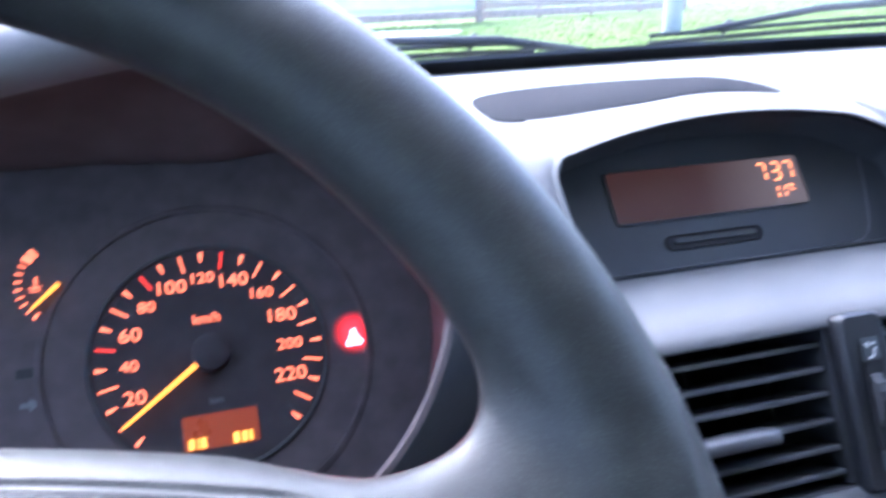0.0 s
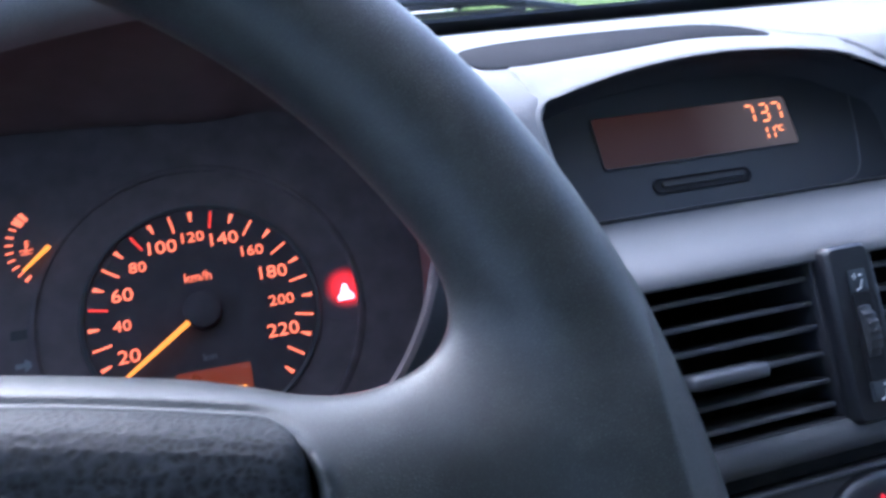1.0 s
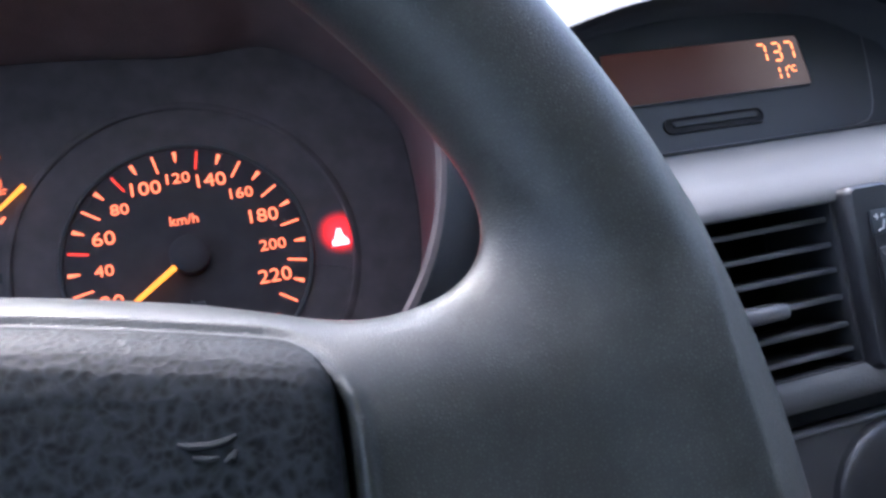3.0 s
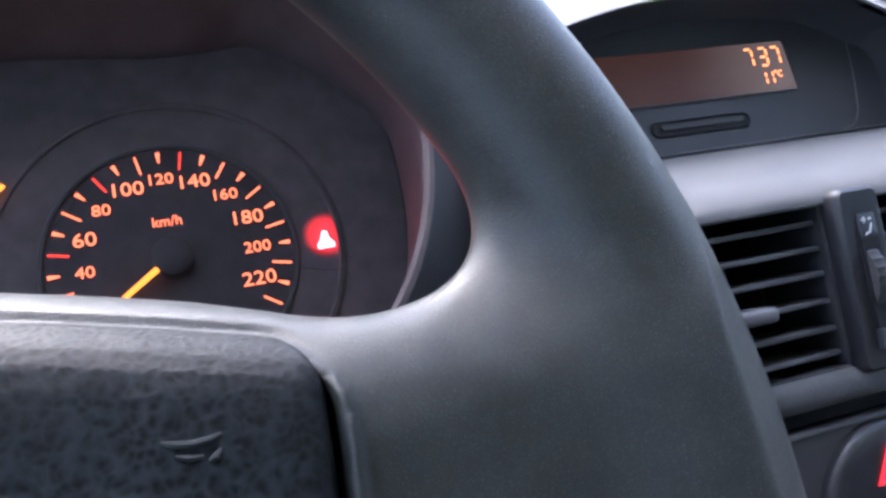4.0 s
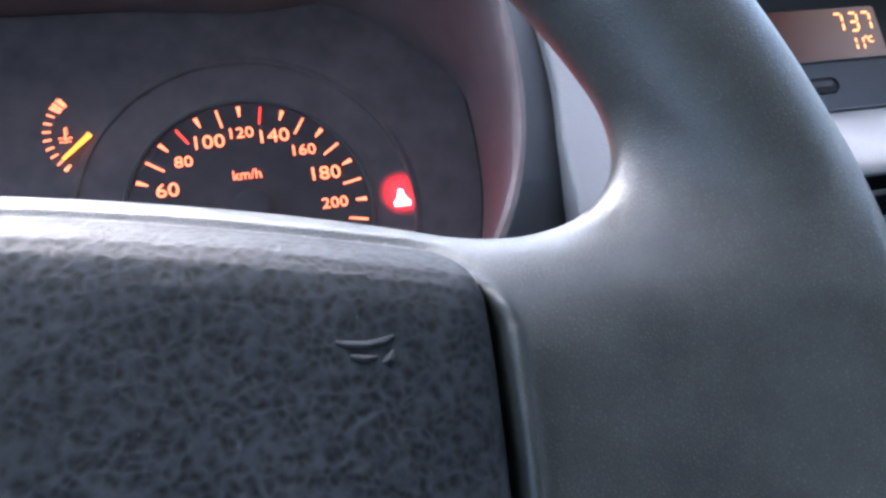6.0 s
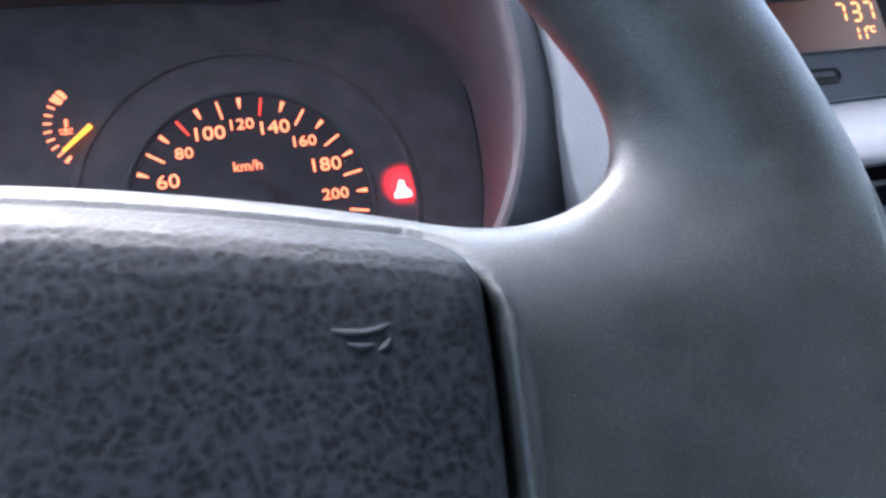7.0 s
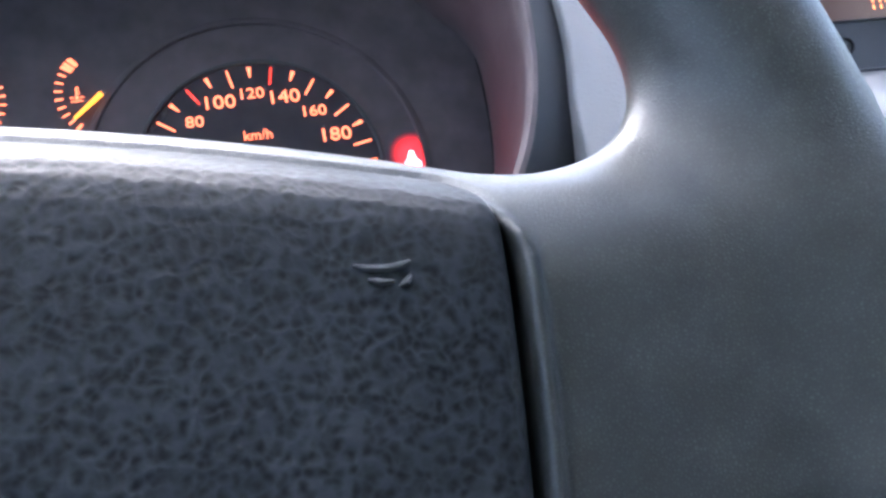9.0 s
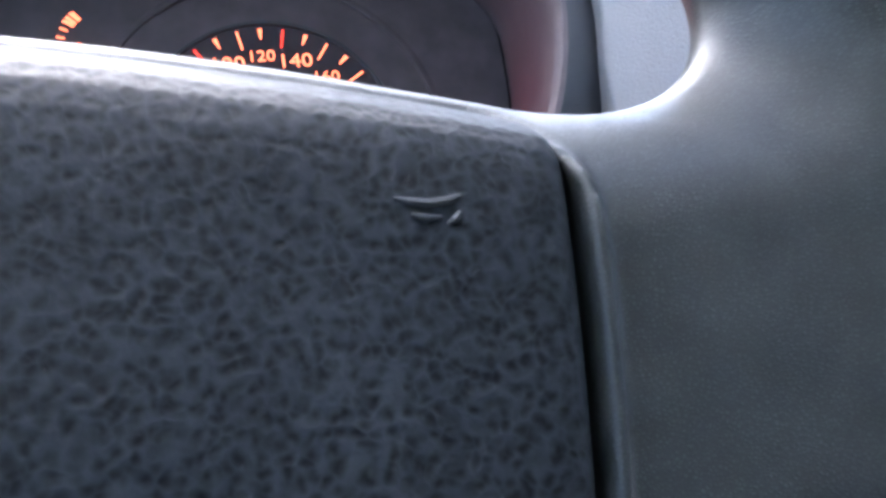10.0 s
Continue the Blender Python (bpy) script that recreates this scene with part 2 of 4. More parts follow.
# ---- mesh helpers ----


def link(name, verts, faces, mat, parent=None, label="", smooth=True, sharp=40):
    me = bpy.data.meshes.new(name)
    me.from_pydata([tuple(v) for v in verts], [], faces)
    me.materials.append(mat)
    me.update()
    bm = bmesh.new()
    bm.from_mesh(me)
    bmesh.ops.recalc_face_normals(bm, faces=bm.faces)
    bm.to_mesh(me)
    bm.free()
    if smooth:
        me.shade_smooth()
        me.set_sharp_from_angle(angle=radians(sharp))
    ob = new(name, me)
    if parent:
        ob.parent = parent
    if label:
        ob["label"] = label
    return ob


def part(name, bm, mat, parent, label="", sharp=40):
    me = bpy.data.meshes.new(name)
    bm.to_mesh(me)
    bm.free()
    me.materials.append(mat)
    me.shade_smooth()
    me.set_sharp_from_angle(angle=radians(sharp))
    ob = new(name, me)
    if parent:
        ob.parent = parent
    if label:
        ob["label"] = label
    return ob


def thing(name, m, label, category, group="", kind=""):
    ob = new(name)
    ob.empty_display_size = 0.02
    ob.matrix_world = m
    return tagged(ob, label, category, group, kind)


def loft(rings, closed=True, cap_first=False, cap_last=False):
    """Rings of points joined by quads."""
    n = len(rings[0])
    verts = [p for r in rings for p in r]
    faces = []
    for i in range(len(rings) - 1):
        for j in range(n if closed else n - 1):
            k = (j + 1) % n
            faces.append((i * n + j, i * n + k, (i + 1) * n + k, (i + 1) * n + j))
    if cap_first:
        faces.append(tuple(range(n))[::-1])
    if cap_last:
        faces.append(tuple((len(rings) - 1) * n + j for j in range(n)))
    return verts, faces


def box(lo, hi, bevel=0.0, segs=2):
    bm = bmesh.new()
    bmesh.ops.create_cube(bm, size=1)
    for v in bm.verts:
        v.co = Vector([lo[i] + (v.co[i] + 0.5) * (hi[i] - lo[i]) for i in range(3)])
    if bevel:
        bmesh.ops.bevel(bm, geom=bm.edges[:], offset=bevel, segments=segs, affect="EDGES", profile=0.5)
    return bm


def moved(bm, m):
    bmesh.ops.transform(bm, matrix=m, verts=bm.verts)
    return bm


def prism(outline, z0, z1, bevel=0.0):
    """An outline in x, y given depth from z0 to z1."""
    bm = bmesh.new()
    low = [bm.verts.new((x, y, z0)) for x, y in outline]
    high = [bm.verts.new((x, y, z1)) for x, y in outline]
    top = bm.faces.new(high)
    bm.faces.new(low[::-1])
    n = len(outline)
    for i in range(n):
        bm.faces.new((low[i], low[(i + 1) % n], high[(i + 1) % n], high[i]))
    bmesh.ops.recalc_face_normals(bm, faces=bm.faces)
    if bevel:
        bmesh.ops.bevel(bm, geom=list(top.edges), offset=bevel, segments=2, affect="EDGES", profile=0.5)
    return bm


def rounded(w, h, r, n=6):
    """Outline of a rounded rectangle round the origin."""
    out = []
    for cx, cy, a0 in ((w / 2 - r, h / 2 - r, 0), (-w / 2 + r, h / 2 - r, 90), (-w / 2 + r, -h / 2 + r, 180), (w / 2 - r, -h / 2 + r, 270)):
        for i in range(n + 1):
            a = radians(a0 + 90 * i / n)
            out.append((cx + r * math.cos(a), cy + r * math.sin(a)))
    return out


def tube(path, radius, n=8):
    """A round bar along a path of points; radius may be a list."""
    rings = []
    pts = [Vector(p) for p in path]
    for i, p in enumerate(pts):
        d = (pts[min(i + 1, len(pts) - 1)] - pts[max(i - 1, 0)]).normalized()
        a = d.orthogonal().normalized() if i == 0 else (a - d * a.dot(d)).normalized()
        b = d.cross(a)
        r = radius[i] if isinstance(radius, list) else radius
        rings.append([p + r * (a * math.cos(2 * math.pi * k / n) + b * math.sin(2 * math.pi * k / n)) for k in range(n)])
    return loft(rings, cap_first=True, cap_last=True)


def text(name, words, size, mat, parent, place, width=1.0, turn=0.0, depth=0.0002):
    """Flat raised lettering, centred on its place."""
    cu = bpy.data.curves.new(name, "FONT")
    cu.body, cu.size, cu.align_x, cu.align_y, cu.extrude = words, size, "CENTER", "CENTER", depth
    cu.resolution_u = 3
    tmp = new(name, cu)
    bpy.context.view_layer.update()
    me = bpy.data.meshes.new_from_object(tmp.evaluated_get(bpy.context.evaluated_depsgraph_get()))
    bpy.data.objects.remove(tmp)
    bpy.data.curves.remove(cu)
    me.materials.clear()
    me.materials.append(mat)
    ob = new(name, me)
    ob.parent = parent
    xs = [v.co.x for v in me.vertices]
    ys = [v.co.y for v in me.vertices]
    me.transform(Matrix.Translation((-(min(xs) + max(xs)) / 2, -(min(ys) + max(ys)) / 2, 0)))
    me.transform(Matrix.Diagonal((width, 1, 1, 1)))
    ob.matrix_basis = pose(*place, 0, 0, turn)
    return ob


LEANBACK = 38
DIAL = Matrix.Translation((0, 0, 0.95)) @ pose(0, 0, 0, 90 - LEANBACK, 0, 0)
MID = 0.222

# ---- outside ----
GROUND = link("ground", [(-600, -600, 0), (600, -600, 0), (600, 900, 0), (-600, 900, 0)], [(0, 1, 2, 3)], GRASS)
tagged(GROUND, "wide flat mown green lawn outside the car", "lawn", kind="structure")


def lawn_clumps():
    rng = random.Random(4)
    verts, faces = [], []
    for _ in range(9000):
        d = 6 + 26 * rng.random() ** 1.5
        a = rng.uniform(-0.05, 0.85)
        x, y = d * math.sin(a), d * math.cos(a)
        for _ in range(3):
            w, h, t = rng.uniform(0.006, 0.016), rng.uniform(0.03, 0.07), rng.uniform(0, 6.28)
            dx, dy = w * math.cos(t), w * math.sin(t)
            ox, oy = x + rng.uniform(-0.15, 0.15), y + rng.uniform(-0.15, 0.15)
            k = len(verts)
            verts += [(ox - dx, oy - dy, -0.01), (ox + dx, oy + dy, -0.01), (ox + rng.uniform(-0.04, 0.04), oy + rng.uniform(-0.04, 0.04), h)]
            faces.append((k, k + 1, k + 2))
    ob = link("grass", verts, faces, GRASS, smooth=False)
    return tagged(ob, "short green grass tufts on the lawn", "grass", kind="stuff")


lawn_clumps()


def fence_post(x, y, height, r, label):
    v, f = tube([(0, 0, -0.05), (0.01, 0, height * 0.5), (0, 0.01, height)], [r * 1.1, r, r * 0.92], 10)
    ob = thing("fence_post", pose(x, y, 0), label, "post", "posts on the lawn")
    link("shaft", v, f, GALV, ob)
    part("cap", box((-r, -r, height - 0.01), (r, r, height + 0.03), 0.01), GALV, ob)


fence_post(2.1, 17.0, 2.6, 0.13, "grey weathered post standing on the lawn")
fence_post(8.6, 13.2, 2.6, 0.16, "thick grey post standing on the lawn")


def notice_board():
    ob = thing("notice_board", pose(2.75, 18.9, 0, 0, 0, 10), "wide white and blue outdoor board in a brown timber frame", "notice board")
    part("panel", box((0.1, 0.02, 0.32), (4.3, 0.07, 1.75), 0.01), BOARDWHITE, ob)
    part("stripe", box((0.15, -0.005, 0.36), (4.25, 0.017, 0.43), 0.004), BOARDBLUE, ob, "blue band across the board")
    part("stripe", box((0.4, -0.005, 0.75), (3.6, 0.017, 0.86), 0.004), BOARDBLUE, ob, "blue band across the board")
    part("bottom_rail", box((-0.02, -0.04, 0.12), (4.45, 0.1, 0.3), 0.015), TIMBER, ob)
    part("top_rail", box((-0.02, -0.04, 1.78), (4.45, 0.1, 1.92), 0.015), TIMBER, ob)
    for x in (0.0, 4.32):
        part("post", box((x - 0.06, -0.06, -0.05), (x + 0.08, 0.12, 2.0), 0.015), TIMBER, ob)


notice_board()


def timber_edge():
    ob = thing("timber_fence", pose(7.3, 20.0, 0, 0, 0, 12), "low brown weathered timber plank fence", "fence")
    for k in range(3):
        part("plank", box((0, 0, 0.06 + 0.24 * k), (7.2, 0.05, 0.27 + 0.24 * k), 0.012), TIMBER, ob)
    for k in range(5):
        part("post", box((1.8 * k - 0.05, 0.05, -0.05), (1.8 * k + 0.05, 0.15, 0.9), 0.012), TIMBER, ob)


timber_edge()
rng = random.Random(2)
patch = [(4.1 + (1.3 + 0.15 * rng.random()) * math.cos(a), 16.6 + (0.9 + 0.1 * rng.random()) * math.sin(a)) for a in np.linspace(0, 6.1, 30)]
tagged(part("sand_patch", prism(patch, -0.02, 0.012), SAND, None), "pale bare sandy patch in the lawn", "sand", kind="structure")

# ---- cabin shell ----


def shell(name, boxes, mat, label, category):
    bm = bmesh.new()
    for lo, hi in boxes:
        b = box(lo, hi, 0.008)
        me = bpy.data.meshes.new("tmp")
        b.to_mesh(me)
        b.free()
        bm.from_mesh(me)
        bpy.data.meshes.remove(me)
    ob = part(name, bm, mat, None)
    return tagged(ob, label, category, kind="structure")


# unseen shell: roof edge, openings and trim tones chosen to shape cabin light
LX, RX = -0.47, 0.914
shell("ceiling", [((LX, -2.0, 1.345), (RX, -0.17, 1.375))], LINER, "unseen grey cloth car headliner, brought forward as a shade", "ceiling")
shell("floor", [((LX, -2.0, 0.28), (RX, 0.25, 0.32))], CARPET, "grey carpeted car floor", "floor")
for nm, x0, x1 in (("wall_left", LX - 0.06, LX), ("wall_right", RX, RX + 0.06)):
    blocks = [((x0, -2.0, 0.0), (x1, 0.25, 1.02)), ((x0, -2.0, 1.315), (x1, -0.175, 1.40)), ((x0, -2.0, 1.02), (x1, -1.15 if x0 < 0 else -0.50, 1.32)), ((x0, -0.14 if x0 < 0 else 0.0, 1.02), (x1, 0.10, 1.12))]
    shell(nm, blocks, DOOR, "unseen grey door trim, its window opening cut to shape the light", "door trim")
shell("wall_back", [((LX, -2.06, 0.0), (RX, -2.0, 1.38))], DOOR, "unseen grey wall closing the back of the cabin to light", "wall")
shell("bulkhead", [((LX, 0.25, 0.0), (RX, 0.29, 1.0))], DEEP, "black bulkhead under the windscreen", "wall")
for x in (LX, RX):
    s = 0.05 if x > 0 else -0.05
    v, f = tube([(x, 0.25, 1.03), (x, -0.1, 1.25), (x - s, -0.18, 1.33)], 0.03, 10)
    ob = link("trim_pillar", v, f, LINER)
    tagged(ob, "grey windscreen pillar trim", "pillar", kind="structure")

# ---- windscreen ----
GLASSY, GLASSZ = Vector((0, 0.84, -0.543)), Vector((0, 0.543, 0.84))
GLASSO = Vector((0, 0.245, 1.035))


def base_line(x):
    return 0.247 - 0.22 * (x - 0.42) ** 2


def screen_sheet(name, s0, s1, lift, mat, parent, label="", thick=0.004):
    xs = [LX + (RX - LX) * i / 40 for i in range(41)]
    rings = []
    for off, s in ((lift, s0), (lift, s1), (lift + thick, s1), (lift + thick, s0)):
        row = []
        for x in xs:
            bend = base_line(x) - 0.245
            p = GLASSO + GLASSZ * off - GLASSY * s
            row.append((x, p.y + bend * (1 - 0.6 * s / 0.8), p.z))
        rings.append(row)
    rings.append(rings[0])
    v, f = loft(rings, closed=False)
    return link(name, v, f, mat, parent, label)


window = thing("window_1", Matrix(), "raked car windscreen with black enamel edge", "windscreen", kind="structure")
pane = screen_sheet("pane", -0.03, 0.78, 0.004, GLASS, window)
pane.visible_shadow = False
screen_sheet("enamel_band", -0.03, 0.018, -0.002, FRIT, window, "black enamel band along the glass base", 0.003)


def wiper(pts, label, arm):
    ob = thing("wiper", Matrix(), label, "wiper", "windscreen wipers")
    at = lambda x, s, o: tuple(Vector((x, base_line(x) - 0.245, 0)) + GLASSO + GLASSZ * (0.012 + o) - GLASSY * s)
    blade = [at(x, s, 0.0) for x, s in pts]
    v, f = tube(blade, 0.0022, 6)
    link("rubber_blade", v, f, RUBBER, ob)
    v, f = tube([at(x, s + 0.003, 0.005) for x, s in pts], 0.0018, 6)
    link("carrier", v, f, ARMPAINT, ob)
    v, f = tube([at(x, s, o) for x, s, o in arm], [0.0036, 0.0034, 0.0030, 0.0022], 8)
    link("arm", v, f, ARMPAINT, ob)
    for k in (1, len(pts) - 2):
        x, s = pts[k]
        v, f = tube([at(x - 0.004, s, 0.004), at(x + 0.004, s + 0.004, 0.012)], 0.003, 6)
        link("bracket", v, f, ARMPAINT, ob)


wiper([(0.0, 0.006), (0.07, 0.008), (0.14, 0.007), (0.20, 0.006), (0.25, 0.004)], "black wiper resting low on the wet windscreen",
      [(0.30, -0.010, 0.004), (0.22, 0.012, 0.006), (0.13, 0.020, 0.006), (0.0, 0.026, 0.004)])
wiper([(0.35, 0.004), (0.42, 0.008), (0.51, 0.014), (0.60, 0.018), (0.78, 0.020)], "black wiper resting on the passenger side of the windscreen",
      [(0.80, 0.048, 0.006), (0.60, 0.044, 0.006), (0.49, 0.036, 0.006), (0.39, 0.014, 0.003)])

# ---- dashboard ----
dash = thing("dashboard", Matrix(), "grey moulded car dashboard with darker inserts", "dashboard")


def step(e0, e1, x):
    t = min(1, max(0, (x - e0) / (e1 - e0)))
    return t * t * (3 - 2 * t)


def lip_path():
    """Edge of the display hood: flat arch, tight corners, sides drawn in towards the foot."""
    half = [(0.0875 - 0.0055 * (1 - i / 12) ** 1.5, 0.984 + 0.0395 * i / 12) for i in range(13)]
    for i in range(1, 9):
        a = math.pi / 2 * i / 8
        half.append((0.0795 + 0.0080 * math.cos(a) ** 0.9, 1.0235 + 0.0090 * math.sin(a)))
    for i in range(1, 12):
        dx = 0.0795 * (1 - i / 11)
        half.append((dx, 1.042 - 1.5 * dx * dx))
    left = [(MID - dx, z) for dx, z in half]
    right = [(MID + dx * 1.01, z - 0.0062 * step(0.05, 0.086, dx)) for dx, z in half[-2::-1]]
    return [Vector((x, -0.0799 + (z - 0.9915) * 0.78, z)) for x, z in left + right]


LIP = lip_path()
NLIP = len(LIP)


def lip(k):
    return LIP[k]


def out_dir(k):
    a, b = LIP[max(0, k - 2)], LIP[min(NLIP - 1, k + 2)]
    return Vector((-(b - a).z, 0, (b - a).x)).normalized()


def brow():
    rings = []
    for off, back, sink in ((0.0, 0.008, -0.001), (0.0, 0.0025, 0.0), (0.0002, 0.0006, 0.0), (0.0012, 0.0, 0.0), (0.0026, 0.0012, 0.0), (0.0042, 0.005, 0.0), (0.0055, 0.012, 0.0), (0.0060, 0.022, 0.0), (0.0062, 0.034, 0.0), (0.0064, 0.048, 0.0006), (0.0066, 0.056, 0.004)):
        row = []
        for k in range(NLIP):
            d = out_dir(k)
            p = lip(k)
            side = abs(d.x)
            q = p + Vector((d.x * (min(off, 0.0026) if d.x < -0.3 else off + 0.010 * side * step(0.0, 0.03, back)), back, d.z * min(off, 0.003) * 0.6))
            q.z += (1.0416 - q.z) * step(0.2, 0.75, d.z) * step(0.002, 0.022, back) - sink
            row.append(q)
        rings.append(row)
    v, f = loft(rings, closed=False)
    return link("display_hood", v, f, DASH, dash, "smooth grey hood arching over the display")


brow()


def top_pad():
    """The upper sheet from the windscreen back to the hoods."""
    rings = []
    xs = [LX + (RX - LX) * i / 140 for i in range(141)]
    for s in [i / 24 for i in range(25)]:
        row = []
        for x in xs:
            front = 0.085 - 0.097 * step(0.09, 0.116, x)
            y = base_line(x) + 0.012 + (front - base_line(x) - 0.012) * s
            drop = 0.03 * step(0.125, 0.09, x) * step(0.14, 0.085, y) + 0.0078 * step(0.12, 0.235, y)
            row.append((x, y, 1.0412 - drop))
        rings.append(row)
    v, f = loft(rings, closed=False)
    return link("top_pad", v, f, DASH, dash, "pale grey grained upper dash")


top_pad()


def crescent():
    """The dark insert that lies behind the hood."""
    up = [(0.1240, -0.010), (0.1250, 0.004), (0.130, 0.038), (0.139, 0.056), (0.160, 0.069), (0.187, 0.077), (0.220, 0.0795), (0.254, 0.0780), (0.272, 0.0755), (0.283, 0.070)]
    low = [(0.2885, 0.050), (0.2870, 0.033), (0.2835, 0.017), (0.2780, 0.003), (0.2735, 0.0060), (0.265, 0.0145), (0.2525, 0.0195), (0.236, 0.0190), (0.215, 0.0100), (0.181, -0.003), (0.160, -0.0115), (0.147, -0.0155), (0.136, -0.0160), (0.128, -0.0145)]
    edge = up + low
    for _ in range(2):
        edge = [((1 - k) * p[0] + k * q[0], (1 - k) * p[1] + k * q[1]) for p, q in zip(edge, edge[1:] + edge[:1]) for k in (0.25, 0.75)]
    bm = prism(edge, 1.036, 1.0420, 0.0004)
    return part("insert", bm, INSERT, dash, "flat dark grey insert behind the hood")


crescent()


def passenger_front():
    rings = []
    for y, z in ((0.002, 1.0408), (-0.024, 1.0405), (-0.039, 1.0385), (-0.052, 1.031), (-0.060, 1.018), (-0.064, 0.99), (-0.054, 0.93)):
        rings.append([(0.33 + 0.584 * i / 20, y, z) for i in range(21)])
    v, f = loft(rings, closed=False)
    return link("passenger_panel", v, f, DASH, dash)


passenger_front()


seam = [(0.293, 0.075, 1.0413), (0.294, 0.055, 1.0414), (0.2915, 0.0265, 1.0415), (0.290, 0.003, 1.0416), (0.2885, -0.016, 1.0418), (0.2910, -0.031, 1.0402), (0.2985, -0.0415, 1.0346), (0.3062, -0.0475, 1.0291), (0.3125, -0.050, 1.0249)]
v, f = tube(seam, [0.0004] + [0.0013] * 8, 8)
link("hood_bead", v, f, DASH, dash, "rounded pale edge of the display hood")
v, f = tube([(x + 0.0020, y + 0.001, z - 0.0001) for x, y, z in seam], 0.0006, 6)
link("seam", v, f, DEEP, dash)


SIDEROWS = ((0.02, 1.0411), (-0.004, 1.0413), (-0.020, 1.0410), (-0.0265, 1.0398), (-0.032, 1.0380), (-0.0375, 1.0350), (-0.043, 1.0315), (-0.0485, 1.0256), (-0.0545, 1.019), (-0.061, 1.0112), (-0.068, 1.003), (-0.079, 0.989), (-0.092, 0.975), (-0.103, 0.960), (-0.113, 0.94), (-0.122, 0.90))


def hood_edge(z):
    """How far the edge of the display hood stands from its middle at a height."""
    if z > 1.0325:
        return math.sqrt(max(0, 1.042 - z) / 1.5)
    if z > 1.0235:
        return 0.0795 + 0.0080 * math.sqrt(max(0, 1 - ((z - 1.0235) / 0.009) ** 2))
    return 0.0875 - 0.0055 * max(0, (1.0235 - z) / 0.0395) ** 1.5


def sheet_edge(y, z):
    return min(0.142 + 0.012 * step(-0.030, -0.046, y), MID - hood_edge(max(z, 0.984)) - 0.0004)


def side_sheet(x, y, z, reach):
    """Depth of the sheet beside the display: flush with the hood's edge, falling back towards the dial cowl."""
    back = y + 0.003 + 0.006 * ((x - 0.142) / 0.046) ** 2
    flush = -0.0799 + (z - 0.9915) * 0.78 + 0.0010
    return back + (flush - back) * step(reach - 0.030, reach - 0.003, x) * step(-0.028, -0.045, y) * step(0.952, 0.984, z)


def shoulder(side):
    """Curved side between the dial cowl and the display."""
    rings = []
    for y, z in SIDEROWS:
        row = []
        dy = 0.6157 * y + 0.788 * (z - 0.95)
        x0 = max(0.1005, 0.1043 - 4.2 * (dy - 0.008) ** 2)
        reach = sheet_edge(y, z)
        for i in range(-3, 25):
            x = x0 + (reach - x0) * max(0, i) / 24
            sunk = (0.0, 0.0005, 0.0018, 0.014)[max(0, -i)]
            fore = 0.0 if side < 0 else -0.004
            row.append((x - 0.0006 * (i == -1) - 0.001 * (i < -1) if side < 0 else 2 * MID - x, (side_sheet(x, y, z, reach) if side < 0 else y + 0.003 + 0.006 * ((x - 0.142) / 0.046) ** 2) + fore + sunk * 0.788, z - sunk * 0.616 ))
        rings.append(row)
    v, f = loft(rings, closed=False)
    return link("shoulder", v, f, DASH, dash, "smooth grained grey side between cowl and display", sharp=70)


shoulder(-1)
shoulder(1)
ridge = []
for y, z in SIDEROWS[2:13]:
    x = 0.1185 + 0.0125 * step(-0.020, -0.075, y)
    ridge.append((x, side_sheet(x, y, z, sheet_edge(y, z)) + 0.0002, z - 0.0003))
v, f = tube(ridge, 0.0007, 6)
link("seam", v, f, DASH, dash, "faint moulded ridge")


def ledge():
    prof = [(-0.054, 0.9805), (-0.060, 0.9834), (-0.075, 0.9862), (-0.089, 0.9871), (-0.0985, 0.9863), (-0.1060, 0.9845), (-0.1110, 0.9822), (-0.1135, 0.9802), (-0.1142, 0.9788), (-0.1136, 0.9777), (-0.110, 0.9766), (-0.06, 0.974)]
    rings = []
    for i in range(31):
        x = MID - 0.0945 + 0.1995 * i / 30
        e = abs(x - MID) / 0.105
        dz = -0.004 * max(0, e - 0.9) / 0.1
        rings.append([(x, y, z + dz) for y, z in prof])
    v, f = loft(rings, closed=True, cap_first=True, cap_last=True)
    return link("ledge", v, f, TRIM, dash, "rounded grey ledge above the vents")


ledge()
VENT = Matrix.Translation((0, -0.113, 0.979)) @ pose(0, 0, 0, 90 - 27.2, 0, 0)


def side_cheek(sign):
    """Grey trim that runs down beside the vents."""
    rings = []
    for i in range(13):
        d = -0.001 + 0.15 * i / 12
        w = MID + sign * (0.0815 - 0.008 * i / 12)
        rings.append([VENT @ Vector((w, -d, -0.03)), VENT @ Vector((w, -d, 0.0)), VENT @ Vector((w + sign * 0.003, -d, 0.003)), VENT @ Vector((w + sign * 0.02, -d, 0.002)),
                      VENT @ Vector((w + sign * 0.034, -d, -0.012)), VENT @ Vector((w + sign * 0.036, -d, -0.05))])
    v, f = loft(rings, closed=False)
    return link("cheek", v, f, TRIM, dash)


side_cheek(-1)
side_cheek(1)
low_bar = part("lower_bar", moved(box((MID - 0.083, -0.0670, -0.02), (MID + 0.083, -0.0560, 0.002), 0.004, 3), VENT), BAR, dash, "dark grey bar below the vents")
panel = part("lower_panel", moved(box((MID - 0.09, -0.25, -0.02), (MID + 0.09, -0.0735, -0.001), 0.002), VENT), BLACK, dash, "black centre panel below the vents")
part("seam", moved(box((MID - 0.088, -0.0728, -0.012), (MID + 0.088, -0.0672, -0.0075), 0.0005), VENT), DEEP, dash)
